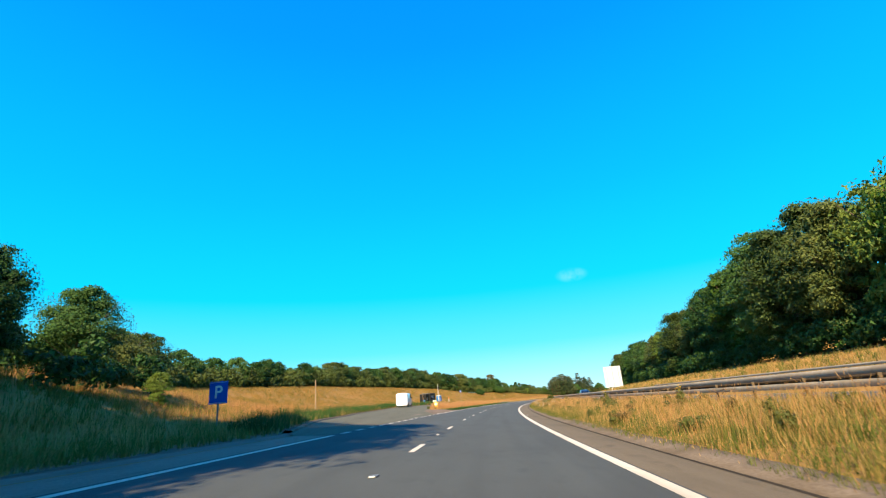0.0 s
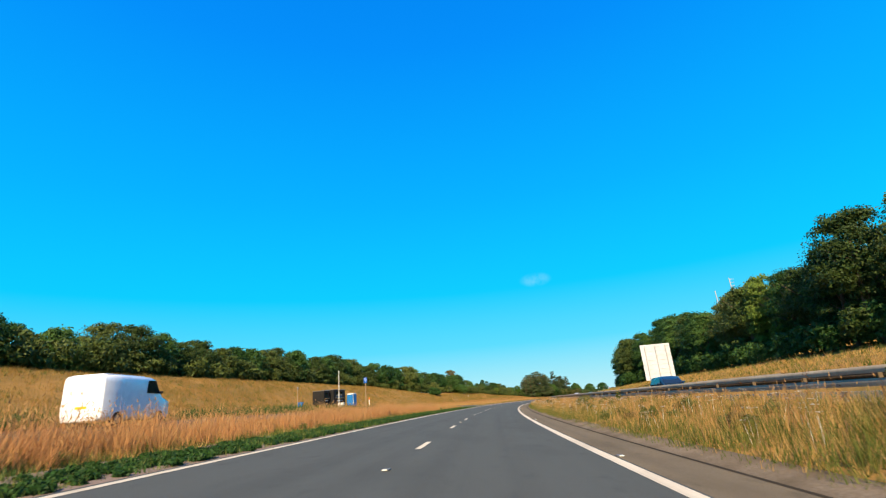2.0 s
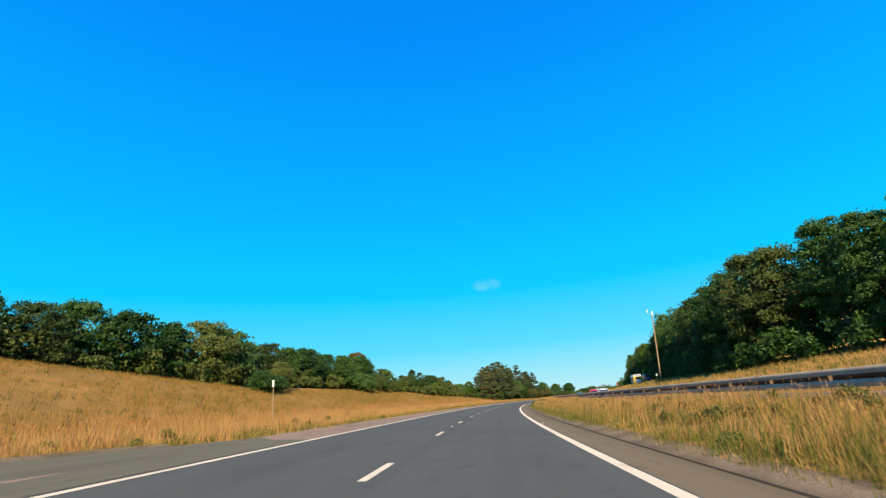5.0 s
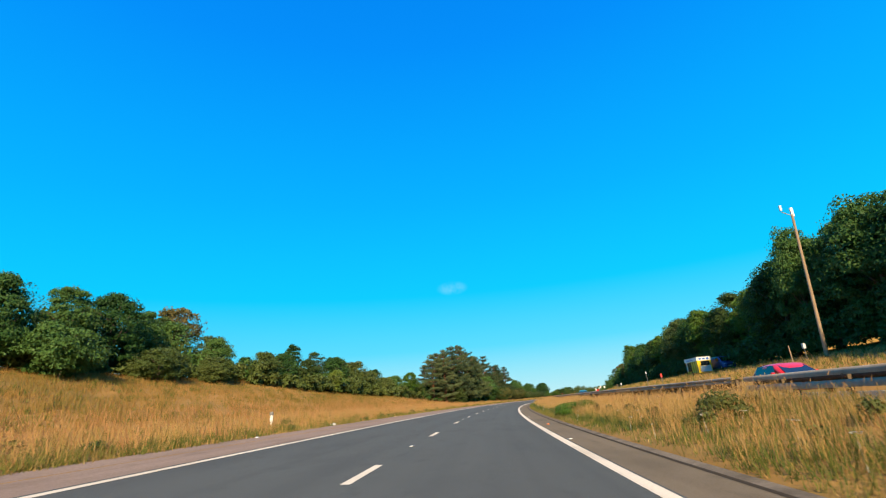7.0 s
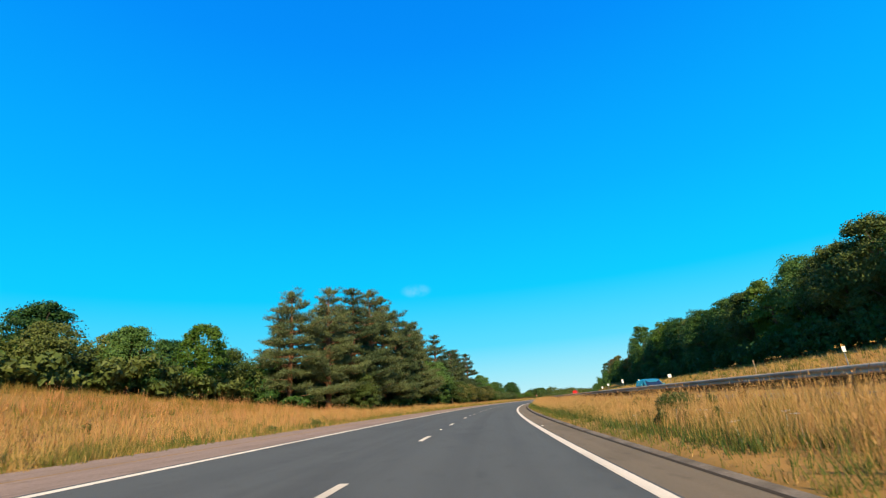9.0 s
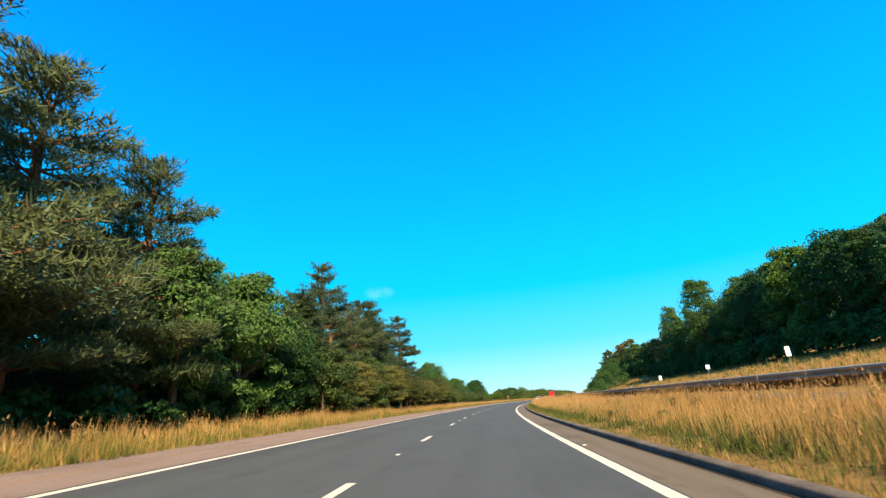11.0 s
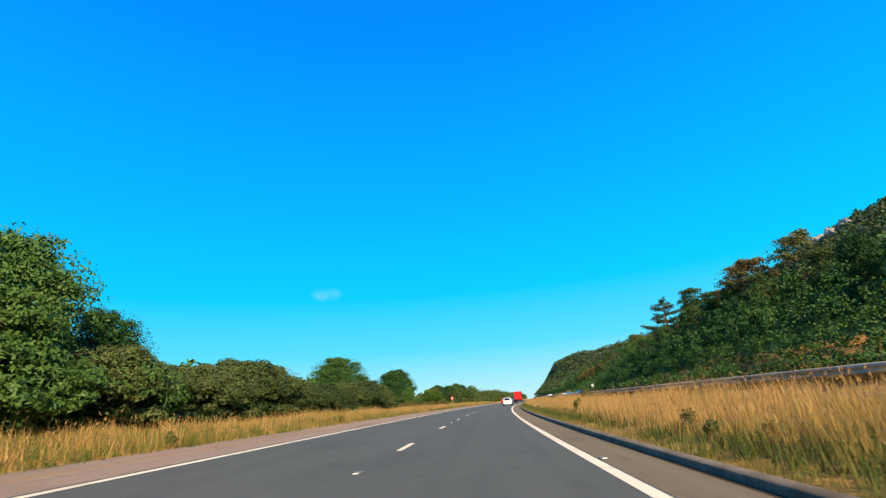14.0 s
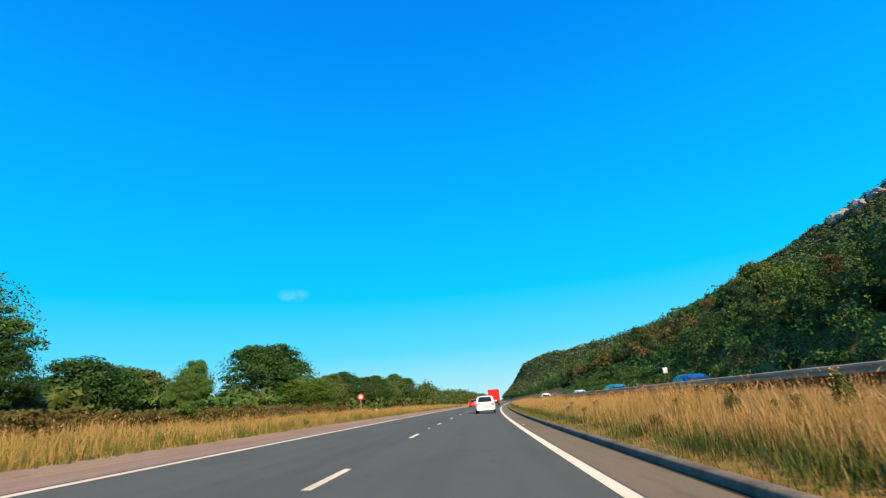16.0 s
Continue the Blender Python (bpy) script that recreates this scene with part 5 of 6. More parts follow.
grass("verge_grass", -5, 330, lambda s: (-16, -9.9), 80, (0.30, 0.60), 0.020, M["straw"], "tall dry golden grass on the verge", skip=on_layby, seeds=0.1)
grass("verge_grass", 330, 620, lambda s: (-14.5, -9.7), 95, (0.32, 0.68), 0.018, M["straw"], "tall dry golden grass on the verge", seeds=0.1)
grass("verge_green", 330, 620, lambda s: (-14.0, -9.4), 60, (0.2, 0.48), 0.022, M["green_grass"], "green grass mixed into the verge", clump=0.9)
grass("verge_grass", 60, 330, lambda s: (-20, -9.9), 22, (0.42, 0.75), 0.022, M["straw_red"], "reddish seeding grass on the verge", skip=on_layby, seeds=0.15)
grass("bank_grass", 20, 215, lambda s: (-46, -16), 72, (0.20, 0.44), 0.028, M["straw_bank"], "dry golden grass covering the bank", skip=on_layby, loose=0.35)
grass("bank_grass", 20, 120, lambda s: (-30, -14), 46, (0.30, 0.54), 0.022, M["straw_red"], "pinkish seeding grass on the lower bank", skip=on_layby, loose=0.3)
grass("bank_foot", 17, 135, lambda s: (float(np.interp(s, LAYBY[:, 0], LAYBY[:, 2])) - 2.4, float(np.interp(s, LAYBY[:, 0], LAYBY[:, 2])) - 0.35), 210, (0.35, 0.95), 0.035,
      M["leaf"], "rank dark green grass behind the lay-by kerb", skip=on_layby)
grass("bank_grass", 215, 330, lambda s: (-33, -16), 90, (0.20, 0.44), 0.026, M["straw_bank"], "dry golden grass covering the bank", loose=0.35)
grass("bank_green", 20, 330, lambda s: (-44 if s < 215 else -32, -16), 15, (0.2, 0.42), 0.04, M["green_grass"], "green patches among the bank's dry grass", skip=on_layby, clump=0.9)
grass("far_verge_grass", -20, 474, lambda s: (15.7, 30), 16, (0.25, 0.55), 0.04, M["straw"], "dry golden grass beyond the far carriageway")
grass("far_verge_green", -20, 640, lambda s: (18, 33), 11, (0.25, 0.55), 0.05, M["green_grass"], "rough green grass beneath the wood", clump=0.8)
grass("verge_green", -60, 34, lambda s: (-22, -9.2), 45, (0.2, 0.55), 0.04, M["green_grass"], "rank green grass in the trees' shade", skip=on_layby)


def stalks(name, spots, h, head, flat, mat, label):
    """Flowering stalks standing among the grass: thin stems with a head each."""
    vs = []
    for s, w in spots:
        x, y = at_many(np.array(s), np.array(w))
        c = np.array([float(x), float(y), float(ground_z(s, w))])
        top = c + np.array([rng.normal(scale=0.06), rng.normal(scale=0.06), h * rng.uniform(0.75, 1.2)])
        for q in range(2):
            a = rng.uniform(0, 6.28)
            e = np.array([math.cos(a), math.sin(a), 0]) * 0.006
            vs += [c - e, c + e, top]
        for q in range(10):
            d = rng.normal(size=3) * (np.array([1, 1, 0.12]) if flat else np.array([0.25, 0.25, 1.6])) * head
            e = rng.normal(size=3)
            e *= (0.016 if flat else 0.022) / np.linalg.norm(e)
            g = np.cross(e, np.array([0.3, 0.5, 1.0]))
            base_ = top + d - (0 if flat else np.array([0, 0, head * 2.2]))
            vs += [base_ - e, base_ + g, base_ + e]
    return tagged(raw_ob(name, np.array(vs), np.arange(len(vs)).reshape(-1, 3), M[mat]), label, "flowers" if flat else "weeds", kind="stuff")


def herbs(name, spots, mat, label):
    """Small leafy herbs standing among the grass, each with a handful of leaves."""
    vs = []
    for s, w, r, h in spots:
        x, y = at_many(np.array(s), np.array(w))
        p, d = clump_points((float(x), float(y), (-FALL * w if -8.9 < w < -7 else float(ground_z(s, w))) + h * 0.5), (r, r, h * 0.5), int(1100 * r) if name == "verge_weeds" else int(150 + 420 * r), 0.95)
        vs.append(leaves(p, d, 0.042, 2.4)[0])
    v = np.concatenate(vs)
    return tagged(raw_ob(name, v, np.arange(len(v)).reshape(-1, 3), M[mat]), label, "weeds", kind="stuff")


def spots(n, s0, s1, w0, w1):
    return [(rng.uniform(s0, s1), rng.uniform(w0, w1), rng.uniform(0.10, 0.24), rng.uniform(0.2, 0.46)) for k in range(n)]


herbs("verge_weeds", [(rng.uniform(64, 150), -7.75 - 1.5 * rng.random() ** 1.3, rng.uniform(0.08, 0.17), rng.uniform(0.04, 0.12)) for k in range(1500)], "leaf", "dark green weeds creeping over the carriageway's edge")
herbs("median_herbs", spots(260, -5, 235, 2.0, 5.3), "weed", "olive-green herbs scattered through the median grass")
herbs("median_herbs", spots(70, -5, 235, 2.0, 5.3), "leaf_bramble", "brownish withered herbs scattered through the median grass")
herbs("median_herbs", spots(170, 235, 620, 2.0, 5.3), "weed", "olive-green herbs scattered through the median grass")
herbs("median_herbs", spots(70, 235, 620, 2.2, 5.3), "leaf_bramble", "brownish withered herbs scattered through the median grass")
herbs("verge_herbs", spots(150, 65, 620, -13.5, -9.6), "weed", "olive-green herbs scattered through the verge grass")
stalks("white_umbels", [(rng.uniform(44, 150), rng.uniform(2.0, 4.6)) for k in range(420)], 0.52, 0.03, True, "umbel", "white flower umbels scattered through the median grass")
stalks("white_umbels", [(rng.uniform(215, 300), rng.uniform(1.7, 3.4)) for k in range(70)], 0.35, 0.04, True, "umbel", "white flower umbels scattered through the median grass")
stalks("dock_stalks", [(rng.uniform(0, 620), rng.uniform(2.4, 5.4)) for k in range(420)], 0.80, 0.09, False, "dock", "rust-brown dock stalks standing in the median grass")
stalks("dock_stalks", [(rng.uniform(20, 140), rng.uniform(-24, -15.5)) for k in range(160)], 0.75, 0.09, False, "dock", "rust-brown dock stalks standing on the bank")


def weed_clump(name, s, w, r, h, label, mat=None, flowers=False, group=""):
    """A leafy weed with upright stalks."""
    root = base(name, on_road(s, w, float(ground_z(s, w)) - 0.02), label, "plant", group)
    n = int(2600 * r * h / 0.5)
    p, d = clump_points((0, 0, h * 0.45), (r, r, h * 0.55), n, 0.9)
    v, f = leaves(p, d, 0.036, 2.4)
    raw_ob("foliage", v, f, mat or M["weed"], root)
    if flowers:
        p = np.stack([rng.normal(scale=r * 0.6, size=40), rng.normal(scale=r * 0.6, size=40), h * rng.uniform(0.85, 1.15, 40)], -1)
        v, f = leaves(p, np.tile([0, 0, 1.0], (40, 1)), 0.04, 1.0)
        tagged(raw_ob("flower_heads", v, f, M["ragwort"], root), "bright yellow flower heads", kind="stuff")
    return root


for s, w, r, h in ((247.3, 2.05, 0.65, 0.45), (248.8, 2.5, 0.9, 0.6), (250.6, 2.6, 0.85, 0.5), (247.6, 3.0, 0.8, 0.6), (70, 4.4, 0.5, 1.1), (500, 5.0, 0.3, 0.9), (478, 5.2, 0.45, 1.1),
                   (122, 2.6, 0.4, 0.4), (124, 3.0, 0.45, 0.45), (395, 5.2, 0.5, 0.9), (232, 3.4, 0.5, 0.7), (536, 4.6, 0.3, 0.7), (24, 3.6, 0.35, 0.5),
                   (27, 4.2, 0.4, 0.5), (58, 3.2, 0.6, 0.7), (96, 4.0, 0.6, 0.7), (160, 3.4, 0.6, 0.7), (300, 3.6, 0.6, 0.7), (420, 3.4, 0.6, 0.7)):
    weed_clump("weed", s, w, r, h, "leafy green weed among dry grass", M["leaf_bright"] if 240 < s < 260 else None, group="weeds on the median")
for s, w, r, h in ((259, -10.6, 0.3, 0.25), (262, -11.6, 0.35, 0.35), (268.5, -10.4, 0.35, 0.3), (271, -11.0, 0.3, 0.35), (476, -11.2, 0.4, 0.35), (481, -10.5, 0.4, 0.3), (231, -10.8, 0.3, 0.3)):
    weed_clump("weed", s, w, r, h, "leafy green weed in the verge grass", group="weeds on the verge")
for s, w in ((117.5, 3.2), (120, 4.6), (17, 4.3), (31, 4.9), (470, 3.4), (466, 2.6), (508, 4.4), (510, 3.6), (90, 4.8), (506, 5.1), (147, 4.0), (52, 4.9)):
    weed_clump("ragwort", s, w, 0.15, 0.7, "ragwort with bright yellow flower heads", flowers=True, group="ragwort on the median")


# ---------------------------------------------------------------- safety barriers
def barrier(s0, s1, w, lift, label, beam=False, back=True):
    """Steel barrier: two rails on posts, or one corrugated beam, with a plain beam on the other side, coloured dark for
    shade.
    """
    root = base("safety_barrier", Matrix.Identity(4), label, "crash barrier")
    ss = np.arange(s0, s1 + 0.1, 1.6)
    upper = [(-0.17, 0.605), (-0.19, 0.67), (-0.165, 0.735), (-0.07, 0.745), (-0.06, 0.61), (-0.17, 0.605)]
    lower = [(-0.165, 0.35), (-0.185, 0.43), (-0.16, 0.50), (-0.09, 0.505), (-0.085, 0.355), (-0.165, 0.35)]
    wave = [(-0.10, 0.585), (-0.165, 0.595), (-0.17, 0.625), (-0.12, 0.65), (-0.12, 0.675), (-0.17, 0.70), (-0.165, 0.745), (-0.13, 0.775), (-0.07, 0.775)]
    # beam behind the rails, its dark colour paints the shade seen through the gap
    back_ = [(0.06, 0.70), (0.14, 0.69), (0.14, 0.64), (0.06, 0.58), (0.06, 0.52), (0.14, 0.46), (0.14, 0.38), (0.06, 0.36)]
    for name, prof in ((("corrugated_beam", wave),) if beam else (("upper_rail", upper), ("lower_rail", lower))) + ((("back_beam", back_),) if back else ()):
        verts, faces = [], []
        for i, s in enumerate(ss):
            z = float(ground_z(s, w)) + lift
            for dw, dz in prof:
                verts.append(tuple(at(s, w + dw, z + dz)))
            if i:
                for j in range(len(prof) - 1):
                    a = (i - 1) * len(prof) + j
                    faces.append((a, a + 1, a + 1 + len(prof), a + len(prof)))
        raw_ob(name, verts, faces, M["post_and_shade_steel" if name == "back_beam" else "steel"], root)
    me = None
    for s in np.arange(s0, s1, 2.4):
        p = at(s, w)
        if me is None:
            bm = bmesh.new()
            box(bm, (0.09, 0.05, 0.95), (0.0, 0, 0.2), 0.008)
            ob = part("post", bm, M["post_and_shade_steel"], root)
            me = ob.data
        else:
            ob = new("post", me)
            ob.parent = root
        ob.matrix_basis = pose(p.x, p.y, float(ground_z(s, w)) + lift, 0, 0, -math.degrees(bearing(s)))
    return root


barrier(-40, 236, 5.75, 0.02, "galvanised steel barrier with two rails along the median")
barrier(236, 800, 5.75, 0.02, "galvanised corrugated steel barrier along the median", True)
barrier(96, 172, 16.6, 0.02, "galvanised steel crash barrier in front of a large sign", back=False)
barrier(14, 66, 17.2, 0.05, "galvanised steel crash barrier on the far verge", back=False)


# ---------------------------------------------------------------- signs and posts
def big_sign(s, w):
    root = base("road_sign", on_road(s, w, float(ground_z(s, w)), 0), "large road sign seen from its pale aluminium back", "road sign")
    for k, x in enumerate((-1.55, 0.05, 1.65)):
        one_rod("post", (x, 0, -0.6), (x, 0, 6.0), 0.075, M["post_alu"], root)
    one_box("panel", (4.55, 0.04, 5.6), (0.05, 0.10, 3.42), M["alu"], root, 0.015)
    for k in range(8):
        one_box("stiffener", (4.5, 0.05, 0.06), (0.05, 0.055, 0.95 + k * 0.70), M["alu"], root, 0.01)
    return root


big_sign(145.6, 22.7)


def pole_thing(name, s, w, h, r, mat, label, category, lean=(0, 0), sink=0.3):
    root = base(name, on_road(s, w, float(ground_z(s, w))), label, category)
    one_rod("pole", (0, 0, -sink), (lean[0], lean[1], h), r, mat, root, r * 0.8, n=12)
    return root


def parking_sign(s, w):
    z = float(ground_z(s, w)) - 0.28
    root = base("parking_sign", on_road(s, w, z), "blue parking sign with a white letter on a post", "road sign")
    one_rod("post", (0, 0, -0.3), (0, 0.04, 1.75), 0.04, M["grey"], root)
    one_box("plate", (0.82, 0.02, 0.92), (0, 0, 1.75), M["blue_sign"], root, 0.008)
    one_box("border", (0.74, 0.004, 0.014), (0, -0.013, 2.17), M["white"], root, 0)
    one_box("border", (0.74, 0.004, 0.014), (0, -0.013, 1.33), M["white"], root, 0)
    cu = bpy.data.curves.new("letter", "FONT")
    cu.body, cu.size, cu.extrude, cu.align_x, cu.align_y = "P", 0.72, 0.002, "CENTER", "CENTER"
    cu.offset = 0.012
    cu.materials.append(M["white"])
    ob = new("letter", cu)
    ob.parent = root
    ob.matrix_basis = pose(0, -0.015, 1.75, 90, 0, 0)
    return root


parking_sign(20.0, -13.4)
pole_thing("timber_post", 40.7, -17.2, 3.0, 0.055, M["timber"], "slim weathered timber post behind the lay-by", "post")
p = pole_thing("camera_post", 69.6, -11.2, 3.05, 0.05, M["timber"], "brown post with a dark fitting on top", "post", (0.12, 0))
one_box("fitting", (0.12, 0.1, 0.45), (0.11, 0, 2.85), M["black"], p, 0.02, "dark box fitting")
pole_thing("flag_pole", 122.5, -22.2, 4.9, 0.05, M["white"], "plain white pole beside the catering trailer", "pole")
p = pole_thing("sign_post", 104.1, -13.1, 3.15, 0.045, M["timber"], "timber post carrying a small blue notice", "post")
one_box("notice", (0.3, 0.03, 0.45), (0, -0.06, 2.9), M["blue_sign"], p, 0.01, "blue information notice")
for k in range(3):
    one_box("lettering", (0.2 - 0.04 * k, 0.004, 0.03), (0, -0.078, 3.03 - 0.09 * k), M["white"], p, 0)
p = pole_thing("bin_post", 115.0, -24.2, 2.6, 0.045, M["timber"], "short timber post with a dark top", "post")
one_box("cap", (0.16, 0.1, 0.3), (0, 0, 2.5), M["grey"], p, 0.02)


def waste_bin(s, w):
    root = base("waste_bin", on_road(s, w, float(ground_z(s, w)), 10), "bright blue plastic waste bin in tall grass", "bin")
    bm = bmesh.new()
    loft(bm, [(-0.28, 0.24, 0.0, 0.9), (-0.24, 0.27, 0.0, 0.95), (0.24, 0.27, 0.0, 0.98), (0.28, 0.24, 0.0, 0.92)], 16, 8)
    part("body", bm, M["blue_plastic"], root)
    one_box("lid", (0.60, 0.66, 0.06), (0, 0, 1.0), M["blue_plastic"], root, 0.02)
    one_rod("handle", (-0.25, 0.32, 0.95), (0.25, 0.32, 0.95), 0.02, M["blue_plastic"], root)
    return root


waste_bin(115.8, -24.2)


def bollard(s, w):
    root = base("bollard", on_road(s, w, float(ground_z(s, w))), "yellow traffic bollard with a white face", "bollard")
    bm = bmesh.new()
    loft(bm, [(-0.14, 0.24, 0.0, 1.0), (-0.10, 0.27, 0.0, 1.05), (0.10, 0.27, 0.0, 1.05), (0.14, 0.24, 0.0, 1.0)], 20, 7)
    part("body", bm, M["yellow"], root)
    bm = bmesh.new()
    bmesh.ops.create_cone(bm, cap_ends=True, segments=24, radius1=0.2, radius2=0.2, depth=0.012,
                          matrix=Matrix.Translation((0, -0.15, 0.74)) @ Euler((radians(90), 0, 0)).to_matrix().to_4x4())
    part("face", bm, M["white"], root, "round white face")
    one_box("foot", (0.6, 0.34, 0.06), (0, 0, 0.02), M["grey"], root, 0.02)
    return root


bollard(68.0, -11.3)


def marker_post(s, w, h=1.0, cap="orange", label="white marker post with an orange top", band=0.22):
    root = base("marker_post", on_road(s, w, float(ground_z(s, w))), label, "marker post", "verge marker posts")
    bm = bmesh.new()
    loft(bm, [(-0.035, 0.05, -0.2, h), (-0.02, 0.07, -0.2, h + 0.02), (0.02, 0.07, -0.2, h + 0.02), (0.035, 0.05, -0.2, h)], 12, 5)
    part("post", bm, M["white"], root)
    one_box("band", (0.15, 0.085, h * band), (0, 0, h * 0.9), M[cap], root, 0.01)
    return root


marker_post(136.7, -22.8, 1.6)
marker_post(444.5, -12.0, 0.75, "red_sign", "small white marker post with a red band", 0.1)
marker_post(242.5, -12.0, 0.65, "grey", "small white marker post in dry grass")
marker_post(549, -12.5, 0.6, "grey", "small white marker post in dry grass")
marker_post(128.5, 20.5, 0.9, "grey", "white marker post below the wood")
p = pole_thing("sign_post", 183.2, -14.0, 2.3, 0.03, M["timber"], "thin pale post with a narrow plate", "post")
one_box("plate", (0.12, 0.02, 0.35), (0, -0.04, 2.1), M["white"], p, 0.005)


def round_sign(s, w):
    root = base("clearway_sign", on_road(s, w, float(ground_z(s, w))), "round red-rimmed road sign on a pale timber post", "road sign")
    one_rod("post", (0, 0.03, -0.3), (0, 0.03, 1.7), 0.04, M["timber"], root)
    rim = bmesh.new()
    turn = Euler((radians(90), 0, 0)).to_matrix().to_4x4()
    bmesh.ops.create_cone(rim, cap_ends=True, segments=32, radius1=0.30, radius2=0.30, depth=0.02, matrix=Matrix.Translation((0, 0, 1.62)) @ turn)
    part("plate", rim, M["red_sign"], root)
    face = bmesh.new()
    bmesh.ops.create_cone(face, cap_ends=True, segments=32, radius1=0.19, radius2=0.19, depth=0.006, matrix=Matrix.Translation((0, -0.014, 1.62)) @ turn)
    part("face", face, M["pink"], root, "faded pink inner disc")
    return root


M["pink"] = material("pink", (0.72, 0.42, 0.40), (0.78, 0.5, 0.48), 8, 0.5)
round_sign(545.0, -13.0)


def utility_pole(s, w, h, lean=0.0):
    root = base("utility_pole", on_road(s, w, float(ground_z(s, w))), "tall grey pole with two antennas on top", "pole")
    one_rod("pole", (-lean, 0, -0.5), (0, 0, h), 0.17, M["timber"], root, 0.11, n=12)
    one_box("antenna", (0.28, 0.2, 1.0), (0.05, 0, h + 0.2), M["white"], root, 0.04, "white antenna panel")
    one_rod("arm", (0, 0, h - 0.2), (-0.9, 0, h + 0.35), 0.035, M["steel"], root)
    one_box("camera_head", (0.2, 0.2, 0.6), (-0.9, 0, h + 0.75), M["white"], root, 0.04, "small white housing")
    return root


utility_pole(269.5, 29.6, 14.0, 1.0)
utility_pole(281, 44, 16.0)


def antenna_mast(s, w, top, rungs):
    """A slim pale mast that rises out of the wood, with short stand-off arms near its top."""
    z = float(ground_z(s, w))
    root = base("antenna_mast", on_road(s, w, z), "slim pale antenna mast rising above the wood", "mast")
    one_rod("pole", (0, 0, -0.5), (-0.3, 0, top - z), 0.20, M["post_alu"], root, 0.13, n=12)
    for k in range(rungs):
        one_rod("arm", (-0.3, 0, top - z - 0.5 - 1.0 * k), (0.75, 0, top - z - 0.4 - 1.0 * k), 0.05, M["post_alu"], root)
    return root


antenna_mast(217, 61.5, 30.5, 5)
antenna_mast(219, 57.5, 27.5, 0)


def small_sign(s, w, h, size, label, mat="white", turn=0):
    root = base("verge_sign", on_road(s, w, float(ground_z(s, w)), turn), label, "road sign")
    one_rod("post", (0, 0, -0.3), (0, 0, h), 0.035, M["grey"], root)
    one_box("plate", (size[0], 0.02, size[1]), (0, -0.05, h - size[1] / 2), M[mat], root, 0.006)
    return root


small_sign(396.4, 18.0, 1.9, (0.4, 0.4), "small pale sign plate on a post", "alu")
small_sign(413.0, 18.2, 1.6, (0.36, 0.55), "white sign plate on a short post")
small_sign(385.5, 19.5, 2.0, (0.35, 0.7), "narrow white notice on a post", "white")
small_sign(314.5, 18.0, 1.6, (0.2, 0.3), "small white plate on a leaning post")
small_sign(362, 18.0, 1.6, (0.3, 0.3), "small white sign plate on a post")
small_sign(347, 18.3, 1.6, (0.4, 0.4), "square white sign plate on a post")
small_sign(551, 16.8, 1.9, (0.5, 0.6), "white sign plate behind the barrier", "alu", 12)
small_sign(299.5, 19.5, 2.4, (0.16, 0.35), "slim white marker plate on a post", "alu")
small_sign(272.5, 28.5, 1.6, (0.4, 0.5), "pale box-like plate on a short post")
pole_thing("timber_post", 262.5, 22, 1.9, 0.05, M["timber"], "short timber post on the far verge", "post")
pole_thing("timber_post", 327, 19, 1.5, 0.05, M["timber"], "short timber post on the far verge", "post")
pole_thing("timber_post", 520.5, 15.8, 1.6, 0.05, M["timber"], "grey timber post beside the far road", "post")
pole_thing("timber_post", 515, 15.9, 1.6, 0.05, M["timber"], "grey timber post beside the far road", "post")
p = pole_thing("warning_post", 307.4, 23.5, 1.4, 0.05, M["grey"], "short post with a red panel", "post")
one_box("panel", (0.26, 0.05, 0.62), (0, 0, 1.2), M["red_sign"], p, 0.02)


# ---------------------------------------------------------------- lay-by furniture
def catering_trailer(m, length, body, label, fascia):
    """A boxy food trailer: body, serving hatch, counter, roof, tow bar, wheels."""
    root = base("catering_trailer", m, label, "food trailer")
    L = length
    bm = bmesh.new()
    box(bm, (2.1, L, 2.05), (0, 0, 1.55), 0.07)
    part("body", bm, M[body], root)
    one_box("roof", (2.16, L + 0.06, 0.08), (0, 0, 2.62), M["grey"], root, 0.02)
    one_box("hatch_opening", (0.04, L * 0.5, 0.85), (1.045, -0.1, 1.85), M["glass"], root, 0.01, "dark serving hatch")
    one_box("counter", (0.36, L * 0.54, 0.05), (1.2, -0.1, 1.38), M["steel"], root, 0.01, "narrow steel counter")
    one_box("fascia", (0.06, L * 0.9, 0.32), (1.07, 0, 2.42), M[fascia], root, 0.01)
    for k in range(3):
        one_box("lettering", (0.006, L * 0.14, 0.10), (1.062, -L * 0.16 + k * L * 0.17, 1.05), M["white" if body == "black" else "blue_sign"], root, 0)
    one_box("end_panel", (1.7, 0.04, 1.6), (0, -L / 2 - 0.012, 1.6), M["black" if body == "black" else "white"], root, 0.02)
    for side in (-1, 1):
        w_ = part("wheel", rod(bmesh.new(), (side * 0.82, -0.2, 0.32), (side * 1.02, -0.2, 0.32), 0.32, n=20), M["rubber"], root)
        part("hub", rod(bmesh.new(), (side * 1.0, -0.2, 0.32), (side * 1.035, -0.2, 0.32), 0.16, n=14), M["steel"], w_)
    one_rod("tow_bar", (0, L / 2, 0.45), (0, L / 2 + 1.2, 0.45), 0.05, M["grey"], root)
    one_rod("jockey_leg", (0, L / 2 + 1.0, 0.5), (0, L / 2 + 1.0, 0.0), 0.03, M["grey"], root)
    return root


def placed(s, w, turn=0.0, lift=0.0):
    return on_road(s, w, float(ground_z(s, w)) + lift, turn)


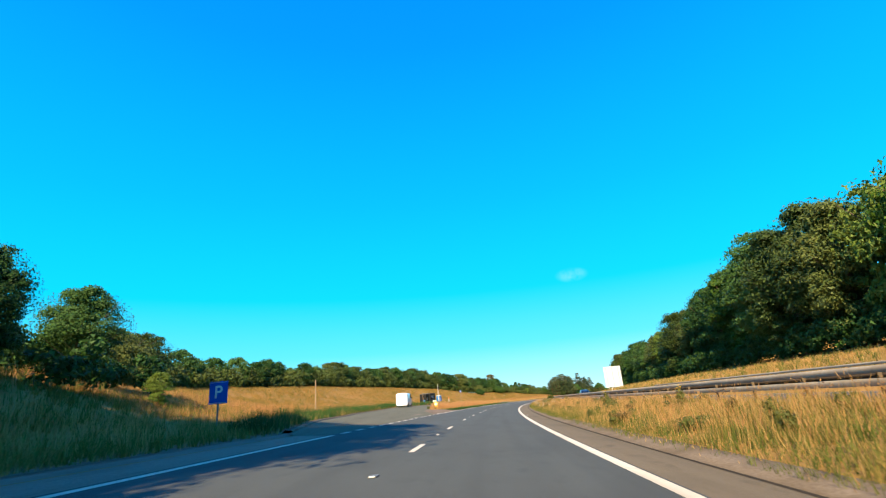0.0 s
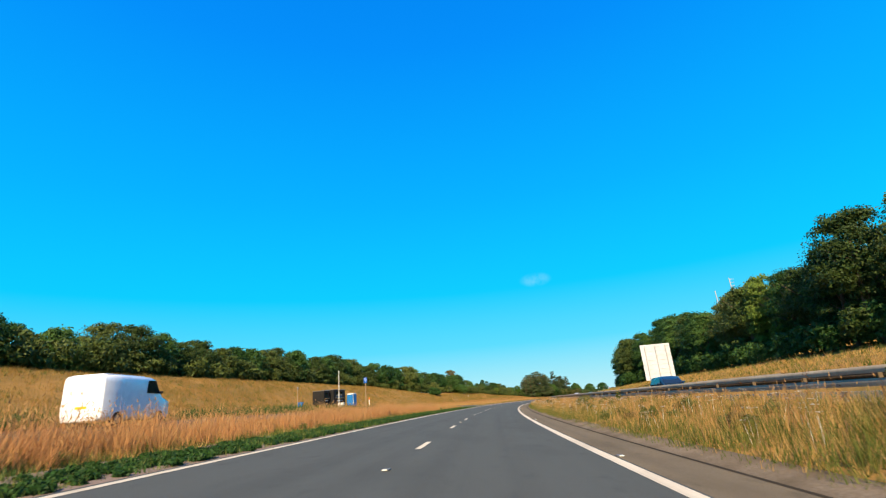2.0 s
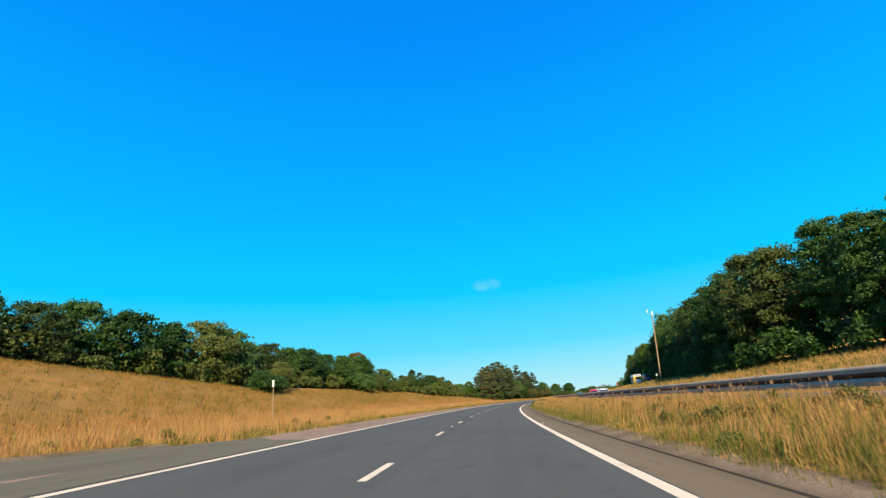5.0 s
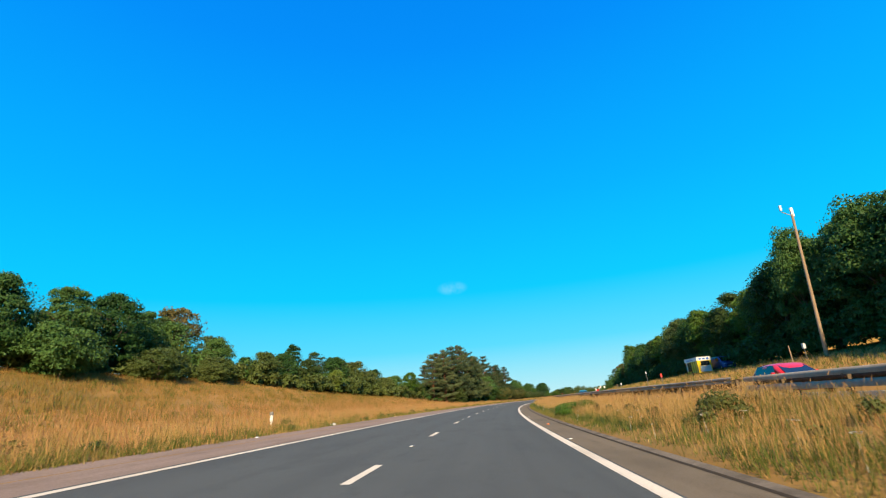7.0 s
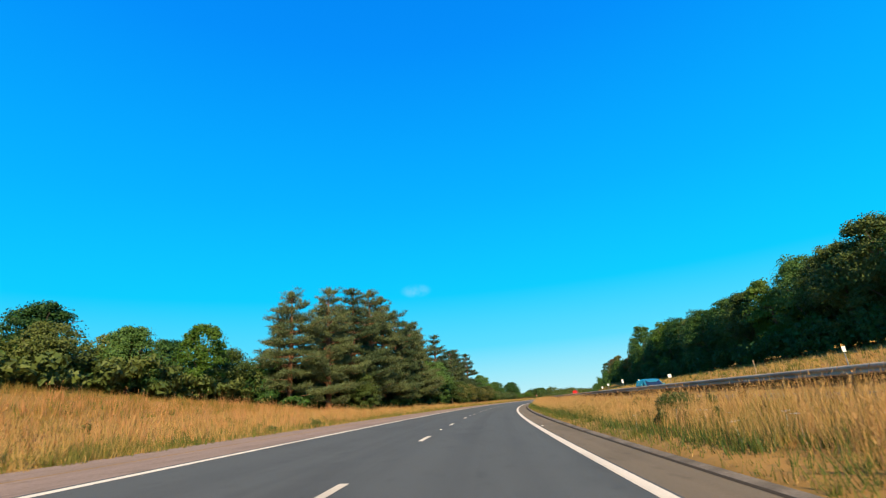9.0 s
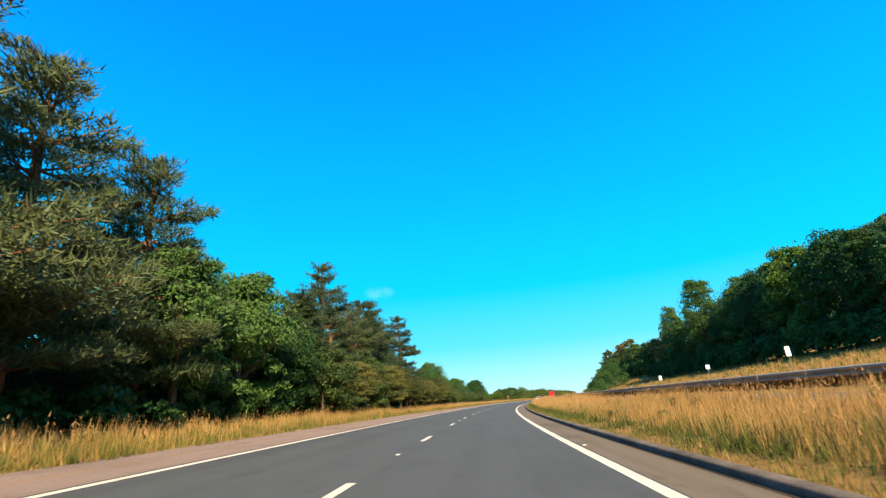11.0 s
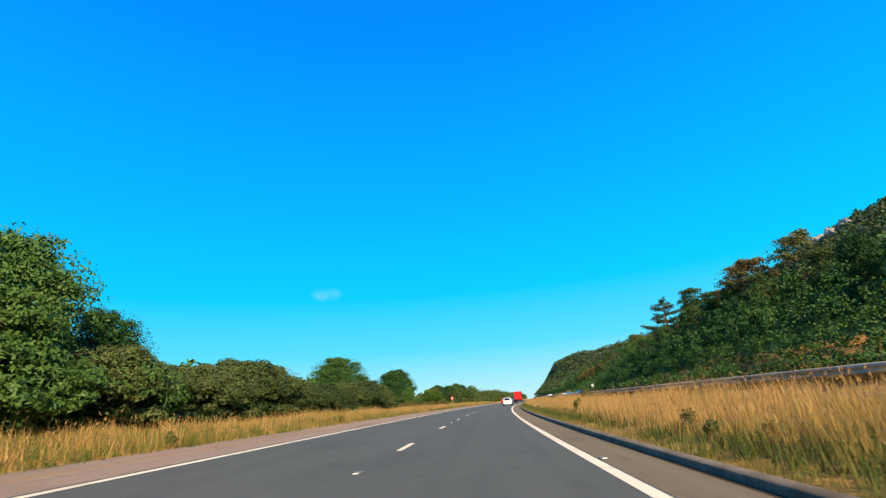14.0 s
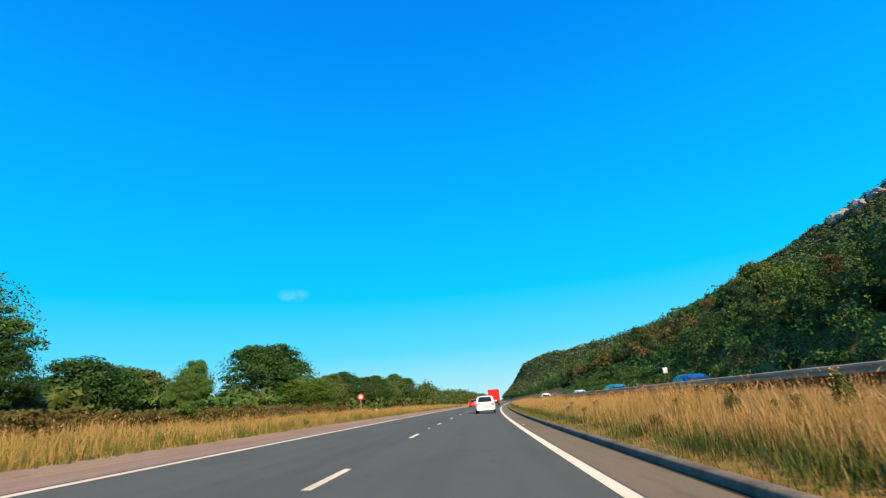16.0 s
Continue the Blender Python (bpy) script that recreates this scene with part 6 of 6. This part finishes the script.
catering_trailer(placed(134.9, -27.9, -8), 3.6, "black", "black catering trailer with a serving hatch", "black")
catering_trailer(placed(139.0, -29.2, -8) @ Matrix.Diagonal((0.8, 1, 0.85, 1)), 2.0, "black", "smaller black trailer behind a catering trailer", "grey")
catering_trailer(placed(131.9, -28.6, -8) @ Matrix.Diagonal((0.9, 1, 0.9, 1)), 1.6, "black", "small black storage trailer", "black")


def snack_kiosk(m, L=5.5):
    """A long yellow food trailer: panelled side with hatch and window, white lettered fascia round the top."""
    root = base("snack_kiosk", m, "yellow catering trailer with a white lettered fascia", "food trailer")
    bm = bmesh.new()
    box(bm, (2.0, L, 1.95), (0, 0, 1.25), 0.05)
    part("body", bm, M["yellow"], root)
    one_box("roof", (2.12, L + 0.12, 0.07), (0, 0, 2.58), M["grey"], root, 0.02)
    one_box("fascia", (0.06, L + 0.1, 0.52), (1.03, 0, 2.29), M["white"], root, 0.012, "white fascia with blue lettering")
    one_box("fascia", (2.0, 0.06, 0.52), (0, L / 2 + 0.03, 2.29), M["white"], root, 0.012, "white fascia with blue lettering")
    one_box("fascia_corner", (0.34, 0.34, 0.62), (0.93, -L / 2 + 0.1, 2.33), M["white"], root, 0.03)
    for k in range(7):
        one_box("lettering", (0.008, 0.34 if k % 3 else 0.20, 0.24), (1.066, -1.95 + k * 0.5, 2.29), M["blue_sign"], root, 0)
    for k in range(3):
        one_box("lettering", (0.36, 0.008, 0.26), (-0.55 + k * 0.55, L / 2 + 0.066, 2.29), M["blue_sign"], root, 0)
    for k, (y, wide, mat, label) in enumerate(((-2.25, 0.42, "white", "pale blue-grey panel"), (-1.35, 0.75, "glass", "dark serving hatch"), (-0.55, 0.5, "glass", "dark doorway"))):
        one_box("opening", (0.03, wide, 1.35), (1.005, y, 1.28), M[mat], root, 0.01, label)
    one_box("counter", (0.3, 1.0, 0.05), (1.15, -1.35, 0.98), M["steel"], root, 0.01, "narrow steel counter")
    for y in (-2.6, -1.85, -0.9, -0.2, 0.7, 1.6, 2.5):
        one_box("post", (0.05, 0.07, 1.75), (1.02, y, 1.17), M["black" if y > 0 else "post_and_shade_steel"], root, 0.008)
    one_box("corner_post", (0.16, 0.16, 2.0), (0.96, L / 2 - 0.02, 1.1), M["yellow"], root, 0.02)
    one_box("end_window", (1.25, 0.03, 0.62), (-0.1, L / 2 + 0.005, 1.62), M["glass"], root, 0.01, "dark end window")
    one_box("end_panel", (1.55, 0.03, 0.9), (-0.1, L / 2 + 0.005, 0.83), M["white"], root, 0.01, "white panel under the window")
    for side in (-1, 1):
        w_ = part("wheel", rod(bmesh.new(), (side * 0.82, -0.2, 0.30), (side * 1.02, -0.2, 0.30), 0.30, n=20), M["rubber"], root)
        part("hub", rod(bmesh.new(), (side * 1.0, -0.2, 0.30), (side * 1.035, -0.2, 0.30), 0.15, n=14), M["steel"], w_)
    return root


snack_kiosk(placed(303.1, 28.3, 181))


def portable_toilet(s, w):
    root = base("portable_toilet", placed(s, w, -12), "blue plastic portable toilet with a pale roof", "toilet")
    bm = bmesh.new()
    box(bm, (1.1, 1.1, 2.0), (0, 0, 1.08), 0.06)
    part("cabin", bm, M["blue_plastic"], root)
    one_box("door", (0.03, 0.75, 1.75), (0.56, 0, 1.05), M["blue_plastic"], root, 0.015)
    one_box("door_frame", (0.05, 0.06, 1.9), (0.56, -0.46, 1.08), M["white"], root, 0.01, "pale corner strip")
    bm = bmesh.new()
    loft(bm, [(-0.57, 0.5, 2.05, 2.12), (-0.4, 0.57, 2.05, 2.24), (0.4, 0.57, 2.05, 2.24), (0.57, 0.5, 2.05, 2.12)], 16, 5)
    part("roof", bm, M["white"], root, "white translucent roof")
    one_box("skid", (1.15, 1.15, 0.08), (0, 0, 0.04), M["grey"], root, 0.02)
    one_box("vent", (0.02, 0.5, 0.12), (0.562, 0, 1.9), M["grey"], root, 0.005)
    return root


portable_toilet(136.6, -25.6)


def picnic_table(s, w):
    root = base("picnic_table", placed(s, w, 80), "orange-brown timber picnic table on grass", "picnic table")
    for k in range(4):
        one_box("plank", (1.5, 0.15, 0.04), (0, -0.25 + k * 0.165, 0.74), M["timber_new"], root, 0.006)
    for side in (-1, 1):
        one_box("bench", (1.5, 0.24, 0.04), (0, side * 0.65, 0.45), M["timber_new"], root, 0.006)
        one_box("bearer", (0.07, 1.45, 0.09), (side * 0.55, 0, 0.41), M["timber_new"], root, 0.006)
        for q in (-1, 1):
            one_rod("leg", (side * 0.55, q * 0.52, 0.0), (side * 0.55, q * 0.16, 0.73), 0.045, M["timber_new"], root, n=6)
    return root


M["timber_new"] = material("timber_new", (0.46, 0.21, 0.08), (0.56, 0.29, 0.12), 6, 0.7, bump=0.3, bump_scale=25, c=(0.34, 0.16, 0.07), scale2=1.5)
picnic_table(138.2, -24.6)
bm = bmesh.new()
box(bm, (0.9, 0.5, 0.9), (0, 0, 0.42), 0.05)
tagged(mesh_ob("cool_box", bm, M["white"]), "white storage box on the grass by a trailer", "box").matrix_world = placed(133.2, -26.0)


# ---------------------------------------------------------------- vehicles
def wheel(root, x, y, r, width):
    tyre = part("wheel", rod(bmesh.new(), (x - width / 2, y, r), (x + width / 2, y, r), r, n=28), M["rubber"], root)
    side = 1 if x > 0 else -1
    part("rim", rod(bmesh.new(), (x + side * width * 0.36, y, r), (x + side * width * 0.54, y, r), r * 0.64, r * 0.58, n=18), M["steel"], tyre)
    return tyre


def quad(name, corners, mat, root, label=""):
    bm = bmesh.new()
    vs = [bm.verts.new(c) for c in corners]
    bm.faces.new(vs)
    made = bmesh.ops.extrude_face_region(bm, geom=list(bm.faces))
    nrm = (Vector(corners[1]) - Vector(corners[0])).cross(Vector(corners[2]) - Vector(corners[0])).normalized()
    bmesh.ops.translate(bm, verts=[v for v in made["geom"] if isinstance(v, bmesh.types.BMVert)], vec=nrm * 0.012)
    bmesh.ops.recalc_face_normals(bm, faces=bm.faces)
    return part(name, bm, mat, root, label)


def car(m, paint, label, length=4.3, width=1.78, height=1.48, kind="hatch", category="car"):
    """A car facing local y: shell, cabin, glass, lamps, wheels."""
    root = base("van" if kind == "van" else "car", m, label, category)
    L, W, H = length / 2, width / 2, height
    belt = H * 0.62
    bm = bmesh.new()
    nose = 0.62
    shell = [(-L, W * 0.95, 0.32, H * 0.965), (-L + 0.05, W * 0.99, 0.26, H * 0.99), (-L * 0.5, W, 0.24, H), (L * 0.30, W, 0.24, H), (L * 0.44, W * 0.985, 0.24, H * 0.965),
             (L * 0.69, W * 0.96, 0.24, H * 0.60), (L - 0.14, W * 0.94, 0.26, H * 0.50), (L, W * 0.84, 0.34, H * 0.42)]
    loft(bm, shell if kind == "van" else [(-L, W * 0.80, 0.35, belt * 0.86), (-L + 0.10, W * 0.95, 0.24, belt * 0.98), (-L * 0.55, W, 0.20, belt * 1.03), (L * 0.35, W, 0.20, belt * 1.0),
              (L * 0.62, W * 0.99, 0.20, belt * 0.93), (L - 0.16, W * 0.93, 0.22, belt * nose * 1.25), (L, W * 0.76, 0.30, belt * nose * 1.08)], 24, 9 if kind == "van" else 5)
    part("body", bm, paint, root)
    y0, y1, y2, y3 = {"hatch": (-L + 0.12, -L + 0.62, 0.10, L * 0.50), "saloon": (-L + 0.62, -L + 1.25, 0.0, L * 0.46),
                      "van": (-L + 0.03, -L + 0.10, L * 0.46, L * 0.71), "mpv": (-L + 0.08, -L + 0.42, L * 0.22, L * 0.66)}[kind]
    tw = W * (0.95 if kind == "van" else 0.76)
    bm = bmesh.new()
    if kind == "van":
        box(bm, (W * 1.5, L * 1.1, 0.03), (0, -L * 0.35, H + 0.005), 0.01)
    else:
        loft(bm, [(y0, W * 0.90, belt * 0.9, belt * 1.0), (y0 + 0.05, W * 0.93, belt * 0.9, belt * 1.08), (y1, (tw + W * 0.93) / 2, belt * 0.9, H * 0.985),
              ((y1 + y2) / 2, (tw + W * 0.95) / 2, belt * 0.9, H), (y2, (tw + W * 0.93) / 2, belt * 0.9, H * 0.975), (y3, W * 0.90, belt * 0.85, belt * 0.97)], 24, 3.6)
    part("roof_panel" if kind == "van" else "cabin", bm, paint, root)
    zt, zb = H * 0.93, belt * 1.04
    if kind != "van":
        for side in (-1, 1):
            xb, xt = side * (W * 0.952), side * (tw + W * 0.93) / 2 * 0.93
            for a0, a1 in ((y1 - 0.08, (y1 + y2) / 2 - 0.06), ((y1 + y2) / 2 + 0.02, y2 + 0.12)):
                cs = [(xb, a0 - 0.05, zb), (xb, a1 + 0.12, zb), (xt, min(a1, y2 - 0.05), zt), (xt, max(a0, y1 + 0.05), zt)]
                quad("side_window", cs if side > 0 else list(reversed(cs)), M["glass"], root)
    quad("windscreen", [(-W * 0.78, y3 - 0.02, belt * 1.02), (-tw * 0.82, y2 + 0.03, zt), (tw * 0.82, y2 + 0.03, zt), (W * 0.78, y3 - 0.02, belt * 1.02)], M["glass"], root)
    if kind == "van":
        one_box("rear_door", (W * 0.92, 0.03, H * 0.70), (-W * 0.47, -L + 0.0, H * 0.56), paint, root, 0.015)
        one_box("rear_door", (W * 0.92, 0.03, H * 0.70), (W * 0.47, -L + 0.0, H * 0.56), paint, root, 0.015)
        for side in (-1, 1):
            cs = [(side * W * 1.006, y2 - 0.80, zb), (side * W * 0.995, y2 + 0.28, zb), (side * W * 0.995, y2 - 0.10, zt * 0.98), (side * W * 1.004, y2 - 0.75, zt * 0.98)]
            quad("side_window", cs if side > 0 else list(reversed(cs)), M["glass"], root)
    else:
        quad("rear_window", [(W * 0.70, y0 - 0.02, belt * 1.06), (tw * 0.76, y1 - 0.06, zt), (-tw * 0.76, y1 - 0.06, zt), (-W * 0.70, y0 - 0.02, belt * 1.06)], M["glass"], root)
    for side in (-1, 1):
        one_box("headlight", (0.34, 0.16, 0.13), (side * W * 0.66, L - 0.10, belt * 0.68), M["lamp_clear"], root, 0.03)
        one_box("tail_light", (0.20, 0.10, 0.22), (side * W * 0.76, -L + 0.05, belt * 0.80), M["lamp_red"], root, 0.03)
        one_box("door_mirror", (0.18, 0.10, 0.13), (side * (W + 0.08), y2 + 0.28, belt * 1.08), paint if kind != "van" else M["black"], root, 0.03)
        for y in (-L * 0.60, L * 0.62):
            wheel(root, side * (W - 0.10), y, 0.315, 0.20)
    one_box("number_plate", (0.52, 0.02, 0.11), (0, -L - 0.012, belt * 0.60), M["yellow"], root, 0.004, "yellow rear plate")
    one_box("number_plate", (0.52, 0.02, 0.11), (0, L + 0.012, belt * 0.42), M["white"], root, 0.004, "white front plate")
    one_box("bumper", (W * 1.7, 0.16, 0.22), (0, -L + 0.02, 0.38), paint, root, 0.05)
    one_box("grille", (W * 1.0, 0.06, 0.14), (0, L - 0.015, belt * 0.55), M["black"], root, 0.02)
    return root


P = {"white": car_paint("paint_white", (0.74, 0.78, 0.88)), "red": car_paint("paint_red", (0.55, 0.015, 0.015)), "blue": car_paint("paint_blue", (0.005, 0.06, 0.22)),
     "navy": car_paint("paint_navy", (0.006, 0.03, 0.08)), "silver": car_paint("paint_silver", (0.52, 0.54, 0.56)), "teal": car_paint("paint_teal", (0.02, 0.16, 0.22))}


def on_opp(s, w):
    return on_road(s, w, float(np.interp(w, (6.3, 15.4), OPP_Z)), 180)


car(placed(85.2, -20.2, 4, 0.07), P["white"], "white panel van parked in the lay-by", 5.2, 1.95, 2.3, "van", "van")
car(on_road(547, -1.5, FALL * 1.5), P["white"], "white hatchback in the outer lane", 4.35, 1.82, 1.55, "hatch")
car(on_road(602, -5.6, FALL * 5.6), P["red"], "red hatchback in the inner lane", 4.2, 1.76, 1.5, "hatch")
car(on_road(640, -5.4, FALL * 5.4), P["navy"], "dark saloon car far ahead", 4.5, 1.8, 1.45, "saloon")
car(on_opp(105.5, 12.4), P["navy"], "dark blue people carrier beyond the barrier", 4.6, 1.85, 1.72, "mpv")
car(on_opp(245, 12.3), P["red"], "red hatchback beyond the barrier", 4.1, 1.75, 1.48, "hatch")
car(on_opp(236, 12.6), P["silver"], "silver saloon beyond the barrier", 4.5, 1.78, 1.45, "saloon")
car(on_opp(333, 12.4), P["teal"], "dark teal people carrier beyond the barrier", 4.5, 1.8, 1.7, "mpv")
car(on_opp(533, 12.4), P["blue"], "blue hatchback beyond the barrier", 4.2, 1.78, 1.52, "hatch")
car(on_opp(552, 12.0), P["teal"], "pale teal estate car with loaded roof bars", 4.5, 1.8, 1.5, "mpv")
car(on_opp(578, 12.4), P["silver"], "silver hatchback beyond the barrier", 4.2, 1.76, 1.48, "hatch")
car(on_opp(600, 9.0), P["white"], "white car beyond the barrier", 4.3, 1.78, 1.48, "saloon")
car(placed(301.5, 31.2, 186, 0.0), P["blue"], "blue van parked beside a catering trailer", 4.9, 1.9, 2.0, "van", "van")


def lorry(m):
    root = base("lorry", m, "red box lorry far ahead on the road", "lorry")
    one_box("cargo_box", (2.45, 7.2, 2.7), (0, -1.0, 2.35), P["red"], root, 0.05)
    bm = bmesh.new()
    loft(bm, [(2.75, 1.15, 0.6, 2.9), (3.1, 1.2, 0.5, 3.0), (4.5, 1.2, 0.5, 2.7), (4.7, 1.1, 0.6, 2.2)], 20, 8)
    part("cab", bm, P["red"], root)
    one_box("chassis", (1.0, 9.0, 0.25), (0, -0.2, 0.8), M["black"], root, 0.02)
    one_box("rear_frame", (2.5, 0.06, 0.3), (0, -4.62, 0.95), M["black"], root, 0.02)
    for side in (-1, 1):
        one_box("rear_door", (1.18, 0.04, 2.5), (side * 0.61, -4.63, 2.35), P["red"], root, 0.02)
        one_box("tail_light", (0.35, 0.05, 0.14), (side * 0.95, -4.66, 0.95), M["lamp_red"], root, 0.01)
        for y in (-3.2, -2.1, 3.4):
            wheel(root, side * 1.05, y, 0.48, 0.3)
    return root


lorry(on_road(622, -1.9, FALL * 1.9))


# ---------------------------------------------------------------- litter
def litter(s, w, size, mat, label):
    bm = bmesh.new()
    bmesh.ops.create_icosphere(bm, subdivisions=2, radius=0.5)
    for v in bm.verts:
        v.co = Vector((v.co.x * size, v.co.y * size * 0.7, v.co.z * size * 0.4)) * (1 + 0.25 * noise.noise(v.co * 3 + Vector((s, w, 0))))
    ob = tagged(mesh_ob("litter", bm, M[mat]), label, "litter", "litter along the verge")
    ob.matrix_world = on_road(s, w, (float(ground_z(s, w)) if w < -8.9 or w > 1.3 else -FALL * w) + size * 0.12, 37 * s)


for s, w, size, mat, label in ((264, -11.2, 0.55, "white", "crumpled white plastic sheet on the verge"), (244.6, -9.8, 0.35, "white", "crumpled white plastic bag on the verge"), (245.3, -9.9, 0.2, "white", "scrap of white paper on the verge"),
                               (236, -9.4, 0.18, "white", "scrap of white paper on the verge"), (258, -9.6, 0.16, "white", "scrap of white paper on the verge"),
                               (281, -10.2, 0.25, "white", "pale plastic scrap in the grass"), (472, -9.9, 0.22, "white", "pale plastic scrap in the grass"),
                               (117, 0.45, 0.07, "yellow", "small yellow scrap on the hard strip"), (127, 0.5, 0.12, "timber_new", "brown scrap on the hard strip"),
                               (242, 0.5, 0.14, "orange", "orange scrap on the hard strip"), (385, 0.6, 0.07, "yellow", "small yellow scrap on the hard strip")):
    litter(s, w, size, mat, label)
